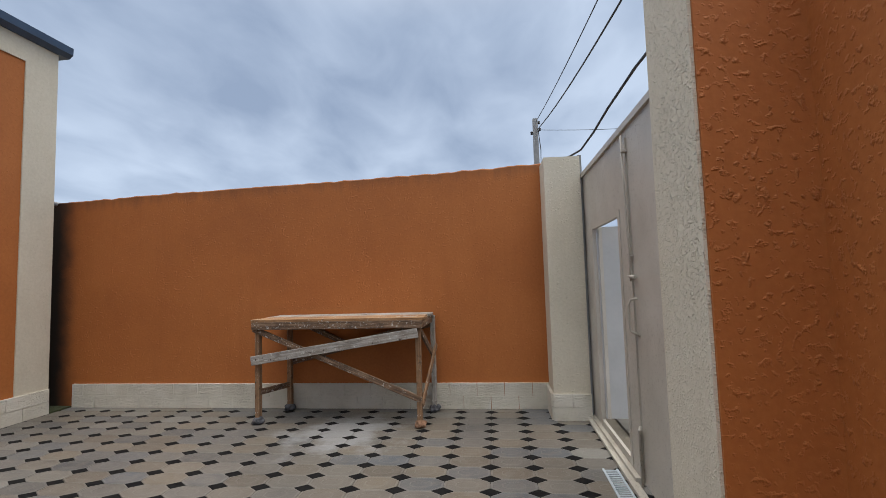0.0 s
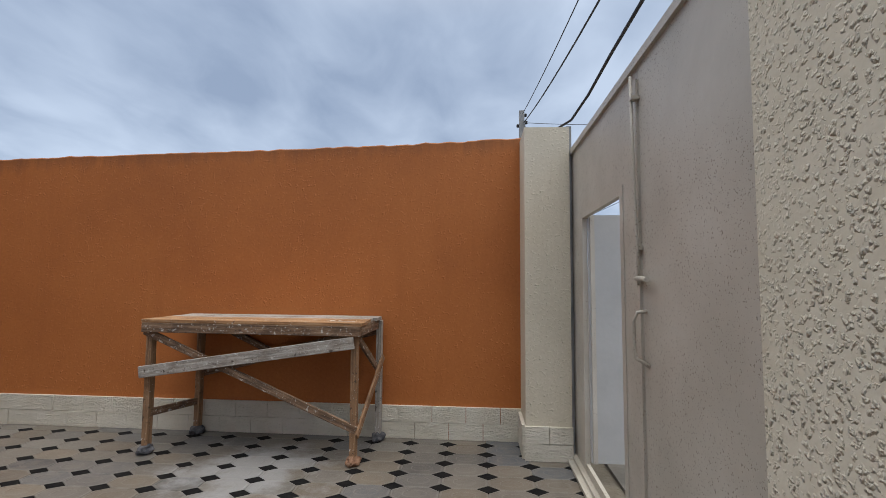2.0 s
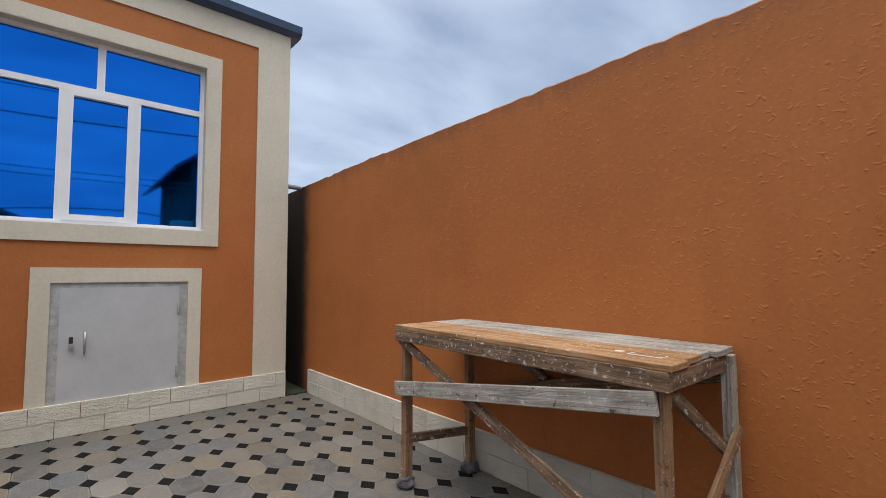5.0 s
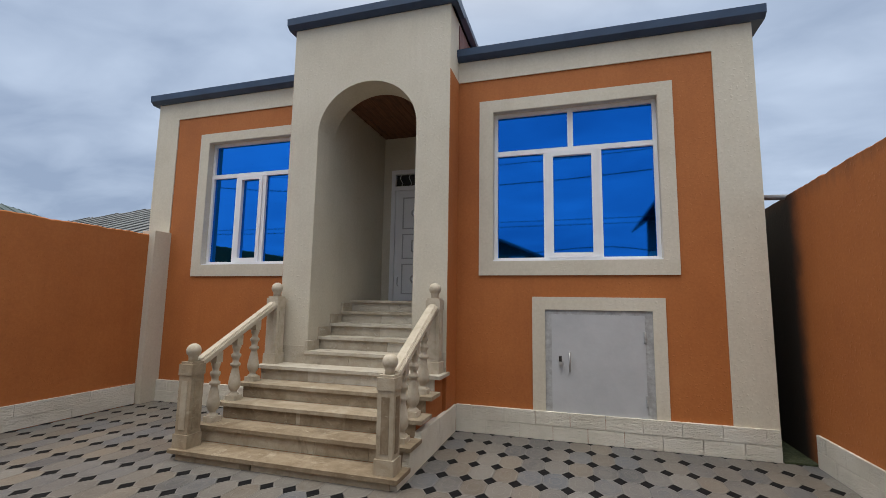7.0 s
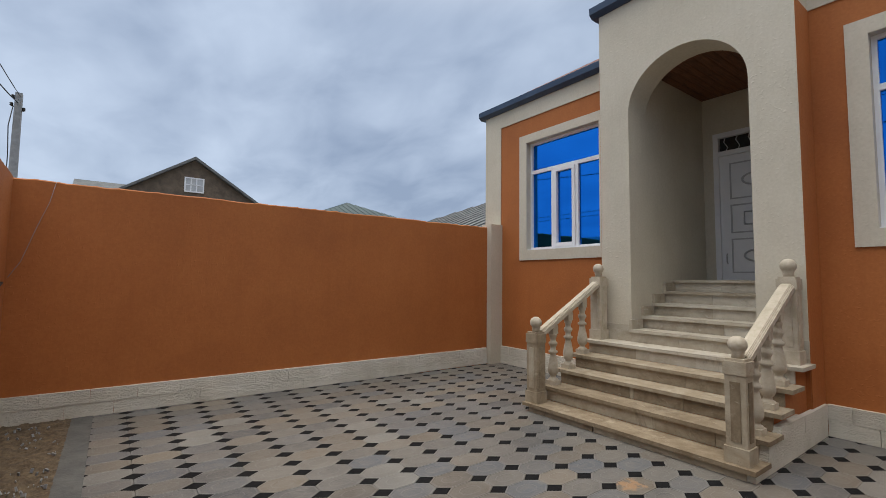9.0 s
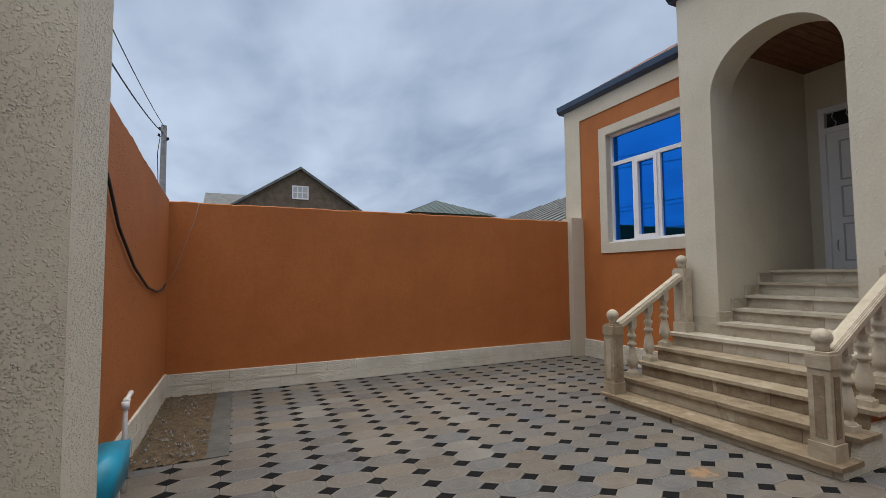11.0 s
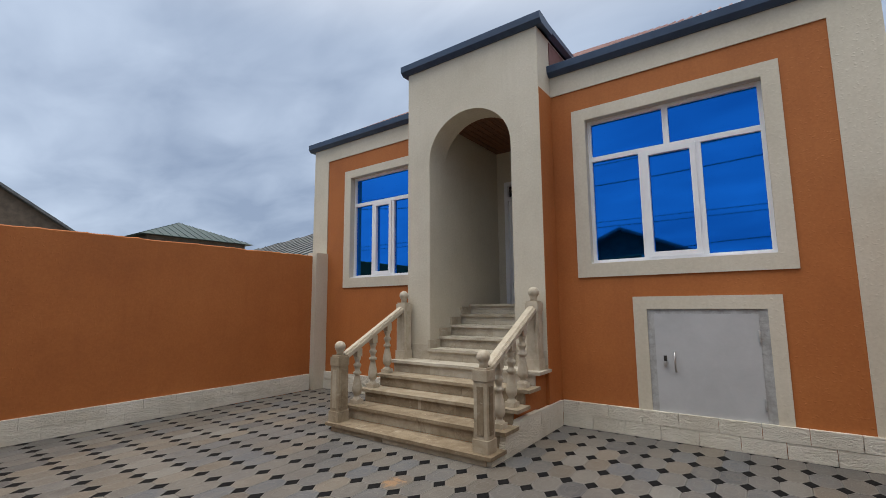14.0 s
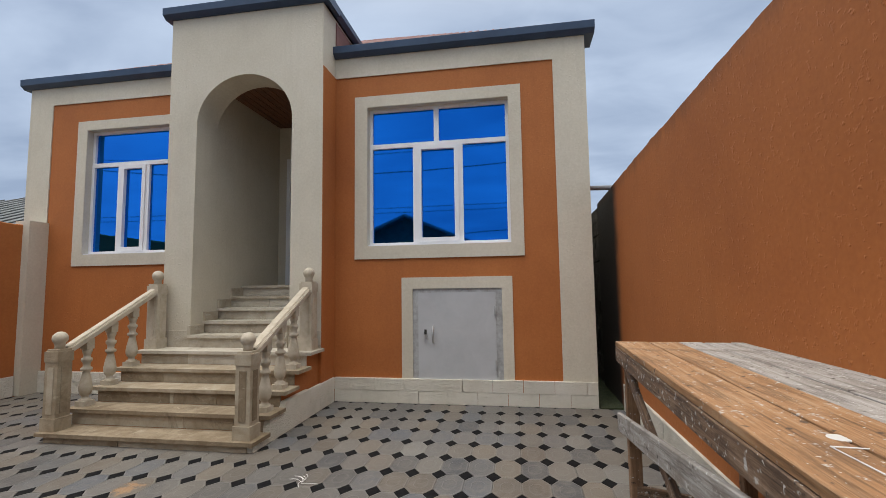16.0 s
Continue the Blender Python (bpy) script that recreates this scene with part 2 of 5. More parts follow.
TILE = octagon_tile("cement_tile_grey", 1.0)
TILE_RIM = octagon_tile("cement_tile_pale_rim", 1.2)
BLACK_TILE = simple("cement_tile_black", (0.006, 0.006, 0.007), (0.013, 0.013, 0.013), 0.8, scale=11)
BLACK_TILE.node_tree.nodes["Principled BSDF"].inputs["Specular IOR Level"].default_value = 0.08
GALVANISED = simple("galvanised_grate", (0.40, 0.47, 0.54), (0.52, 0.58, 0.64), 0.5, 0.2)
GROUT = simple("cement_grout", (0.09, 0.085, 0.078), (0.14, 0.13, 0.12), 0.9, scale=2)
CEMENT = simple("wet_cement", (0.065, 0.066, 0.062), (0.115, 0.112, 0.105), 0.85, scale=5, bump=0.008)
SOIL = simple("dry_soil", (0.055, 0.038, 0.022), (0.16, 0.115, 0.066), 0.95, scale=14, grain=50, bump=0.03)
EARTH = simple("bare_ground", (0.14, 0.12, 0.09), (0.24, 0.21, 0.17), 0.95, scale=1.5, bump=0.02)
LIMESTONE = stair_stone("cut_limestone", (0.33, 0.275, 0.20), (0.45, 0.40, 0.315), (0.56, 0.52, 0.44))
LIMESTONE_OLD = stair_stone("stained_limestone", (0.175, 0.127, 0.076), (0.295, 0.235, 0.158), (0.43, 0.375, 0.285))
BALUSTER = simple("turned_limestone", (0.40, 0.345, 0.255), (0.53, 0.47, 0.375), 0.7, scale=9, grain=40, bump=0.004)
BLUE_METAL = simple("dark_blue_sheet_metal", (0.022, 0.046, 0.095), (0.034, 0.068, 0.13), 0.4, 0.0, scale=3, bump=0.001)
PVC = simple("white_pvc", (0.76, 0.77, 0.79), (0.82, 0.83, 0.84), 0.35, scale=3, bump=0.0005)
GREY_PAINT = simple("grey_enamel_steel", (0.42, 0.43, 0.44), (0.48, 0.49, 0.50), 0.42, scale=2.5, grain=14, bump=0.003)
GREY_OLD = simple("grey_enamel_over_rust", (0.30, 0.30, 0.29), (0.45, 0.46, 0.46), 0.6, scale=14, grain=30, bump=0.006)
ROOFING = simple("red_corrugated_roofing", (0.16, 0.06, 0.05), (0.22, 0.09, 0.075), 0.6, scale=4)
ASBESTOS = simple("grey_corrugated_sheet", (0.105, 0.112, 0.115), (0.17, 0.18, 0.18), 0.85, scale=3)
GREEN_ROOF = simple("green_metal_roof", (0.022, 0.047, 0.047), (0.036, 0.068, 0.066), 0.5, scale=3)
BROWN_BRICK = simple("brown_masonry", (0.10, 0.078, 0.058), (0.17, 0.13, 0.095), 0.9, scale=3, bump=0.01)
DARK_BLOCK = simple("rough_dark_block", (0.045, 0.042, 0.036), (0.11, 0.10, 0.085), 0.95, scale=7, grain=22, bump=0.03)
CONCRETE = simple("grey_concrete", (0.22, 0.23, 0.24), (0.33, 0.34, 0.35), 0.85, scale=6)
RUBBER = simple("black_cable_rubber", (0.012, 0.012, 0.014), (0.03, 0.03, 0.032), 0.6)
BLUE_PLASTIC = simple("sky_blue_plastic", (0.006, 0.30, 0.50), (0.012, 0.36, 0.56), 0.35, scale=4, bump=0.001)
STEEL = simple("bare_steel", (0.45, 0.45, 0.44), (0.55, 0.55, 0.54), 0.4, 0.8)
DARK_IRON = simple("dark_iron", (0.02, 0.02, 0.022), (0.05, 0.045, 0.04), 0.55, 0.5)
DARK_WALL = simple("dim_interior", (0.06, 0.06, 0.06), (0.09, 0.085, 0.08), 0.9)
BAG = simple("dirty_grey_sacking", (0.03, 0.034, 0.045), (0.13, 0.13, 0.14), 0.8, scale=25, bump=0.02)
BROWN_BAG = simple("brown_rag", (0.18, 0.09, 0.05), (0.33, 0.2, 0.13), 0.9, scale=25, bump=0.02)
LITTER = simple("white_plastic_scrap", (0.6, 0.6, 0.58), (0.75, 0.75, 0.74), 0.5)
ASPHALT = simple("street_surface", (0.13, 0.12, 0.105), (0.2, 0.185, 0.16), 0.95, scale=3, bump=0.01)
MOSS = simple("dark_moss", (0.02, 0.03, 0.012), (0.06, 0.07, 0.03), 0.95, scale=14, bump=0.03)


def gate_paint():
    m, n, l, b = material("beige_grey_gate_enamel", 0.45)
    p = place(n)
    c = noise_node(n, l, p, 1.6, 5, 0.6)
    col = ramp_node(n, l, c, [(0.32, (0.42, 0.395, 0.345)), (0.55, (0.50, 0.47, 0.415)), (0.72, (0.57, 0.545, 0.495))])
    pits = noise_node(n, l, p, 120, 2, 0.5)
    where = noise_node(n, l, p, 1.3, 2)
    f = math_node(n, l, "MULTIPLY", ramp_node(n, l, pits, [(0.62, (0, 0, 0)), (0.68, (1, 1, 1))]), ramp_node(n, l, where, [(0.35, (0, 0, 0)), (0.5, (0.85, 0.85, 0.85))]))
    l.new(mix_node(n, l, f, col, (0.16, 0.13, 0.10)), b.inputs["Base Color"])
    bump_node(n, l, b, math_node(n, l, "ADD", c, math_node(n, l, "MULTIPLY", f, -0.25)), 0.012, 0.5)
    return m


def weathered_wood(name, colour, dark, light, paint=0.3):
    """Site timber: long grain, dark knots and dried splashes of white paint."""
    m, n, l, b = material(name, 0.8)
    co = n.new("ShaderNodeTexCoord").outputs["Object"]
    mp = n.new("ShaderNodeMapping"); mp.inputs["Scale"].default_value = (1.2, 22, 22)
    l.new(co, mp.inputs[0])
    grain = noise_node(n, l, mp.outputs[0], 2.2, 6, 0.7, 0.6)
    col = ramp_node(n, l, grain, [(0.3, dark), (0.5, colour), (0.7, light)])
    stain = noise_node(n, l, co, 5, 5, 0.7, 0.5)
    col = mix_node(n, l, ramp_node(n, l, stain, [(0.5, (0, 0, 0)), (0.72, (0.8, 0.8, 0.8))]), col, dark)
    sp = noise_node(n, l, co, 34, 3, 0.6, 0.2)
    col = mix_node(n, l, ramp_node(n, l, sp, [(0.69 - paint * 0.12, (0, 0, 0)), (0.75 - paint * 0.09, (0.85, 0.85, 0.85))]), col, (0.55, 0.54, 0.51))
    grime = noise_node(n, l, mp.outputs[0], 1.1, 6, 0.75, 1.0)
    col = mix_node(n, l, ramp_node(n, l, grime, [(0.55, (0, 0, 0)), (0.68, (0.8, 0.8, 0.8))]), col, tuple(0.5 * c for c in dark))
    drops = noise_node(n, l, co, 75, 2, 0.5, 0.6)
    col = mix_node(n, l, ramp_node(n, l, drops, [(0.72 - paint * 0.07, (0, 0, 0)), (0.75 - paint * 0.07, (0.9, 0.9, 0.9))]), col, (0.62, 0.61, 0.58))
    knot = noise_node(n, l, co, 24, 3, 0.6, 0.3)
    col = mix_node(n, l, ramp_node(n, l, knot, [(0.64, (0, 0, 0)), (0.70, (0.85, 0.85, 0.85))]), col, (0.05, 0.035, 0.025))
    l.new(col, b.inputs["Base Color"])
    bump_node(n, l, b, grain, 0.006, 0.9)
    return m


GATE = gate_paint()
WOOD_ORANGE = weathered_wood("worn_orange_board", (0.34, 0.18, 0.08), (0.16, 0.085, 0.04), (0.44, 0.29, 0.17), 0.4)
WOOD_GREY = weathered_wood("grey_weathered_board", (0.35, 0.325, 0.295), (0.17, 0.14, 0.115), (0.48, 0.46, 0.44), 0.6)
WOOD_DARK = weathered_wood("dark_splashed_timber", (0.175, 0.105, 0.062), (0.06, 0.038, 0.026), (0.34, 0.235, 0.16), 0.62)
WOOD_BROWN = weathered_wood("brown_site_timber", (0.27, 0.155, 0.082), (0.13, 0.072, 0.04), (0.36, 0.235, 0.145), 0.3)
WOOD_CEILING = weathered_wood("varnished_pine_lining", (0.17, 0.066, 0.028), (0.09, 0.035, 0.016), (0.24, 0.10, 0.045), -1.2)


def blue_glass():
    m, n, l, b = material("blue_mirror_glass", 0.03, 1.0)
    p = place(n)
    b.inputs["Base Color"].default_value = (0.010, 0.175, 0.66, 1)
    bump_node(n, l, b, noise_node(n, l, p, 1.2, 1), 0.002, 0.25)
    return m


BLUE_GLASS = blue_glass()


# ---- mesh helpers ----
def quad_box(bm, x0, x1, y0, y1, z0, z1, m=None):
    vs = [bm.verts.new(Vector(p) if m is None else m @ Vector(p)) for p in
          ((x0, y0, z0), (x1, y0, z0), (x1, y1, z0), (x0, y1, z0), (x0, y0, z1), (x1, y0, z1), (x1, y1, z1), (x0, y1, z1))]
    for f in ((3, 2, 1, 0), (4, 5, 6, 7), (0, 1, 5, 4), (1, 2, 6, 5), (2, 3, 7, 6), (3, 0, 4, 7)):
        bm.faces.new([vs[i] for i in f])
    return vs


def prism(bm, outline, axis, a, b):
    """Extrudes a 2D outline along axis (0 x, 1 y, 2 z) from a to b."""
    def at(p, v):
        q = list(p)
        q.insert(axis, v)
        return bm.verts.new(q)
    lo, hi = [at(p, a) for p in outline], [at(p, b) for p in outline]
    k = len(outline)
    bm.faces.new(lo[::-1]); bm.faces.new(hi)
    for i in range(k):
        bm.faces.new((lo[i], lo[(i + 1) % k], hi[(i + 1) % k], hi[i]))
    bmesh.ops.recalc_face_normals(bm, faces=bm.faces[:])


def tube(bm, pts, r, seg=8):
    pts = [Vector(p) for p in pts]
    rings = []
    for i, p in enumerate(pts):
        d = (pts[min(i + 1, len(pts) - 1)] - pts[max(i - 1, 0)]).normalized()
        s = d.cross(Vector((0.31, 0.17, 0.93))).normalized()
        t = d.cross(s)
        rings.append([bm.verts.new(p + r * (math.cos(a) * s + math.sin(a) * t)) for a in (2 * math.pi * k / seg for k in range(seg))])
    for a, b in zip(rings, rings[1:]):
        for k in range(seg):
            bm.faces.new((a[k], a[(k + 1) % seg], b[(k + 1) % seg], b[k])).smooth = True
    bm.faces.new(rings[0][::-1]); bm.faces.new(rings[-1])
    bmesh.ops.recalc_face_normals(bm, faces=bm.faces[:])


def turned(bm, profile, cx, cy, seg=16):
    """A turned solid from (radius, z) pairs."""
    rings = [[bm.verts.new((cx + r * math.cos(2 * math.pi * k / seg), cy + r * math.sin(2 * math.pi * k / seg), z)) for k in range(seg)] for r, z in profile]
    for a, b in zip(rings, rings[1:]):
        for k in range(seg):
            bm.faces.new((a[k], a[(k + 1) % seg], b[(k + 1) % seg], b[k])).smooth = True
    bm.faces.new(rings[0][::-1]); bm.faces.new(rings[-1])


def soften(bm, w, seg=2):
    bmesh.ops.bevel(bm, geom=[e for e in bm.edges if e.is_manifold and e.calc_face_angle(0) > 0.5], offset=w, segments=seg, affect="EDGES")


def mesh_of(name, bm, mat):
    me = bpy.data.meshes.new(name)
    bm.to_mesh(me)
    bm.free()
    me.materials.append(mat)
    return me


def part(name, bm, mat, parent=None, label=""):
    ob = new(name, mesh_of(name, bm, mat))
    if parent is not None:
        ob.parent = parent
    return tagged(ob, label)


def box_part(name, dims, mat, parent=None, label="", bevel=0.0):
    bm = bmesh.new()
    quad_box(bm, *dims)
    if bevel:
        soften(bm, bevel)
    return part(name, bm, mat, parent, label)


def thing(name, at, label, category, group="", kind=""):
    ob = new(name)
    ob.location = at
    ob.empty_display_size = 0.1
    return tagged(ob, label, category, group, kind)


def rel(bm, at):
    bmesh.ops.translate(bm, verts=bm.verts[:], vec=-Vector(at))
    return bm


def holed_wall(bm, axis, a, b, u0, u1, z0, z1, holes):
    """A wall from a to b in thickness, u0..u1 long, with rectangular holes (u0, u1, z0, z1) through it."""
    us = sorted({u0, u1, *[h[0] for h in holes], *[h[1] for h in holes]})
    zs = sorted({z0, z1, *[h[2] for h in holes], *[h[3] for h in holes]})
    for ua, ub in zip(us, us[1:]):
        for za, zb in zip(zs, zs[1:]):
            um, zm = (ua + ub) / 2, (za + zb) / 2
            if any(h[0] < um < h[1] and h[2] < zm < h[3] for h in holes):
                continue
            if axis == 0:
                quad_box(bm, a, b, ua, ub, za, zb)
            else:
                quad_box(bm, ua, ub, a, b, za, zb)
    weld(bm)


def weld(bm):
    """Drops the inner faces between touching boxes and joins their corners into one shell."""
    seen = {}
    for f in bm.faces:
        c = f.calc_center_median()
        seen.setdefault((round(c.x, 4), round(c.y, 4), round(c.z, 4)), []).append(f)
    bmesh.ops.delete(bm, geom=[f for fs in seen.values() if len(fs) > 1 for f in fs], context="FACES")
    bmesh.ops.remove_doubles(bm, verts=bm.verts[:], dist=0.0005)


# ---- large structure ----
FACADE, NORTH, SOUTH, EAST = -5.465, 5.235, -2.80, 0.90
HOUSE_S, HOUSE_N = -3.12, 4.945

bm = bmesh.new()
quad_box(bm, -900, 900, -900, 900, -0.6, -0.06)
tagged(part("ground", bm, EARTH), "bare pale earth of the quarter around the yard", "ground", kind="structure")
box_part("street", (1.15, 6.6, -60, 60, -0.06, -0.03), ASPHALT)
tagged(bpy.data.objects["street"], "dusty unpaved street outside the metal gate", "street", kind="structure")
floor = box_part("floor", (-5.5, 1.0, SOUTH, NORTH, -0.06, -0.012), GROUT)
tagged(floor, "courtyard floor of grey octagonal cement tiles with black insets", "floor", kind="structure")


def long_wall(name, along, fixed0, fixed1, u0, u1, z_a, z_b, seed, label, mat=ORANGE, sway=0.0):
    """A plastered wall whose coping is uneven; z_a and z_b are the heights at its ends."""
    bm = bmesh.new()
    k = max(2, int((u1 - u0) / 0.06))
    rows = []
    for i in range(k + 1):
        u = u0 + (u1 - u0) * i / k
        z = z_a + (z_b - z_a) * i / k + 0.015 * noise.noise(Vector((u * 2.1, seed, 0))) + 0.014 * noise.noise(Vector((u * 9, seed, 3))) - sway * math.sin(math.pi * u / 3.2 + 2.6)
        ring = [(fixed0, 0.0), (fixed0, z - 0.012), (fixed0 + math.copysign(0.012, fixed1 - fixed0), z), (fixed1, z), (fixed1, 0.0)]
        rows.append([bm.verts.new((u, f, h - (0.05 if h == 0 else 0)) if along == 0 else (f, u, h - (0.05 if h == 0 else 0))) for f, h in ring])
    for a, b in zip(rows, rows[1:]):
        for j in range(4):
            bm.faces.new((a[j], a[j + 1], b[j + 1], b[j]))
    bm.faces.new(rows[0][::-1]); bm.faces.new(rows[-1])
    bmesh.ops.recalc_face_normals(bm, faces=bm.faces[:])
    return tagged(part(name, bm, mat), label, "wall", kind="structure")


wall_n = long_wall("wall_north", 0, NORTH, NORTH + 0.25, -6.70, 0.75, 2.593, 2.782, 1.0, "orange plastered yard wall, uneven on top and near-black beside the house", ORANGE_DARK_END, 0.010)
wall_s = long_wall("wall_south", 0, SOUTH, SOUTH - 0.22, -5.46, EAST + 0.2, 2.37, 2.36, 2.0, "orange plastered yard wall with a thin crack")
wall_e = long_wall("wall_east", 1, EAST, EAST + 0.22, SOUTH, 1.46, 2.38, 2.72, 3.0, "orange plastered wall beside the gate with a hanging cable", ORANGE_LUMPY)
# bare block stretch of the boundary wall beside the house
bm = bmesh.new()
z = 0.0
k = 0
while z < 2.42:
    x = -12.0 + (0.2 if k % 2 else 0.0)
    while x < -6.72:
        w = min(0.39, -6.72 - x)
        d = random.uniform(-0.02, 0.03)
        if w > 0.05:
            quad_box(bm, x + 0.006, x + w - 0.006, NORTH + 0.02 + d, NORTH + 0.28, z + 0.006, z + 0.19)
        x += 0.4
    z += 0.195
    k += 1
quad_box(bm, -12, -6.72, NORTH + 0.06, NORTH + 0.27, -0.05, 2.4)
tagged(part("wall_side_passage", bm, DARK_BLOCK), "dark unplastered block wall in the narrow gap beside the house", "wall", kind="structure")
box_part("moss_strip", (-9.0, -5.45, 4.96, NORTH + 0.02, -0.03, 0.015), MOSS)
tagged(bpy.data.objects["moss_strip"], "dark mossy dirt in the gap beside the house", "moss", kind="stuff")


# ---- house ----
house = thing("house", (FACADE, 1.0, 0), "single-storey orange and cream plastered house with arched porch", "house")
H0 = (FACADE, 1.0, 0)
WIN_R = (2.175, 4.010, 1.94, 3.770)
WIN_L = (-2.10, -0.685, 1.94, 3.770)
HATCH = (2.770, 3.876, 0.26, 1.392)
ORANGE_X = FACADE - 0.014


def hpart(name, bm, mat, label="", parent=None):
    return part(name, rel(bm, H0), mat, parent or house, label)


def hbox(name, dims, mat, label="", parent=None, bevel=0.0):
    bm = bmesh.new()
    quad_box(bm, *dims)
    if bevel:
        soften(bm, bevel)
    return hpart(name, bm, mat, label, parent)


bm = bmesh.new()
holed_wall(bm, 0, FACADE - 0.35, ORANGE_X, HOUSE_S, HOUSE_N, 0.0, 4.48, [WIN_R, WIN_L, HATCH, (-0.2, 1.53, 0.0, 4.30)])
hpart("front_wall", bm, ORANGE, "orange plastered front wall")
for nm, y0, y1 in (("side_wall", HOUSE_S, HOUSE_S + 0.3), ("side_wall", HOUSE_N - 0.3, HOUSE_N)):
    hbox(nm, (-13.0, FACADE - 0.35, y0, y1, 0.0, 4.48), CREAM)
hbox("rear_wall", (-13.3, -13.0, HOUSE_S, HOUSE_N, 0.0, 4.48), CREAM)
# dark rooms behind the glass
for y0, y1 in ((HOUSE_S + 0.3, -0.32), (1.65, HOUSE_N - 0.3)):
    hbox("room_partition", (FACADE - 2.2, FACADE - 2.1, y0, y1, 0.05, 4.45), DARK_WALL)
# cream bands
hbox("corner_band", (ORANGE_X - 0.01, FACADE, 4.56, HOUSE_N + 0.003, 0.29, 4.485), CREAM, "cream corner band")
hbox("corner_band", (ORANGE_X - 0.01, FACADE, HOUSE_S - 0.003, -2.72, 0.29, 4.485), CREAM, "cream corner band")
hbox("frieze_band", (ORANGE_X - 0.01, FACADE, 1.735, 4.56, 4.195, 4.485), CREAM, "cream band under the eaves")
hbox("frieze_band", (ORANGE_X - 0.01, FACADE, -2.72, -0.41, 4.195, 4.485), CREAM, "cream band under the eaves")
# pilaster where the yard wall meets the house
bm = bmesh.new()
quad_box(bm, FACADE - 0.05, FACADE + 0.25, -2.93, -2.69, 0.0, 2.42)
soften(bm, 0.012)
hpart("pilaster", bm, CREAM, "short cream pilaster against the yard wall")


def surround(o, i, name="window_surround"):
    bm = bmesh.new()
    a, b = ORANGE_X - 0.01, FACADE + 0.004
    holed_wall(bm, 0, a, b, o[0], o[1], o[2], o[3], [(i[0], i[1], max(i[2], o[2]), i[3])])
    return hpart(name, bm, CREAM, "raised cream plaster surround")


surround((2.013, 4.160, 1.775, 3.915), WIN_R)
surround((-2.257, -0.525, 1.775, 3.905), WIN_L)
surround((2.630, 4.003, 0.29, 1.532), HATCH, "hatch_surround")


def window(name, o, f1, f2, fu=None):
    """White plastic window: two lights over three, the middle one a casement."""
    y0, y1, z0, z1 = o
    w = hbox(name, (FACADE - 0.17, FACADE - 0.10, y0 - 0.01, y1 + 0.01, z1 - 0.046, z1), PVC, "white plastic window with blue mirror glass")
    x0, x1 = FACADE - 0.17, FACADE - 0.10
    f = 0.046
    zt = z0 + 0.722 * (z1 - z0)
    wd = y1 - y0
    m1, m2 = y0 + f1 * wd, y0 + f2 * wd

    def bar(nm, a, b, c, d, fwd=0.0):
        bm = bmesh.new()
        quad_box(bm, x0, x1 + fwd, a, b, c, d)
        soften(bm, 0.006, 1)
        return hpart(nm, bm, PVC, parent=w)

    bar("frame_side", y0, y0 + f, z0, z1 - f); bar("frame_side", y1 - f, y1, z0, z1 - f)
    bar("frame_sill", y0 + f, y1 - f, z0, z0 + f)
    bar("transom", y0 + f, y1 - f, zt - 0.03, zt + 0.03, 0.002)
    tops = [(y0 + f, y1 - f, zt + 0.03, z1 - f)]
    if fu:
        mu = y0 + fu * wd
        bar("mullion", mu - 0.032, mu + 0.032, zt + 0.03, z1 - f)
        tops = [(y0 + f, mu - 0.03, zt + 0.03, z1 - f), (mu + 0.03, y1 - f, zt + 0.03, z1 - f)]
    bar("mullion", m1 - 0.035, m1 + 0.03, z0 + f, zt - 0.03)
    bar("mullion", m2 - 0.03, m2 + 0.035, z0 + f, zt - 0.03)
    # casement frame
    for a, b, c, d in ((m1 + 0.02, m1 + 0.075, z0 + 0.045, zt - 0.02), (m2 - 0.075, m2 - 0.02, z0 + 0.045, zt - 0.02),
                       (m1 + 0.075, m2 - 0.075, zt - 0.075, zt - 0.02), (m1 + 0.075, m2 - 0.075, z0 + 0.045, z0 + 0.10)):
        bar("casement_rail", a, b, c, d, 0.016)
    for a, b, c, d in ((y0, y0 + 0.006, z0, z1), (y1 - 0.006, y1, z0, z1), (y0 + 0.006, y1 - 0.006, z1 - 0.006, z1)):
        hbox("reveal", (FACADE - 0.098, FACADE + 0.0015, a, b, c, d), CREAM, parent=w)
    xg = FACADE - 0.135
    for a, b, c, d in (*tops, (y0 + f, m1 - 0.03, z0 + f, zt - 0.03), (m1 + 0.07, m2 - 0.07, z0 + 0.09, zt - 0.07), (m2 + 0.03, y1 - f, z0 + f, zt - 0.03)):
        bm = bmesh.new()
        quad_box(bm, xg - 0.01, xg, a - 0.004, b + 0.004, c - 0.004, d + 0.004)
        part("pane", rel(bm, H0), BLUE_GLASS, w, "blue mirror glass pane")
    bm = bmesh.new()
    quad_box(bm, FACADE - 0.10, FACADE - 0.02, y0 + 0.002, y1 - 0.002, z0 - 0.002, z0 + 0.014)
    part("sill", rel(bm, H0), PVC, w)
    return w


window("window", WIN_R, 0.341, 0.657, 0.492)
window("window", WIN_L, 0.345, 0.662)

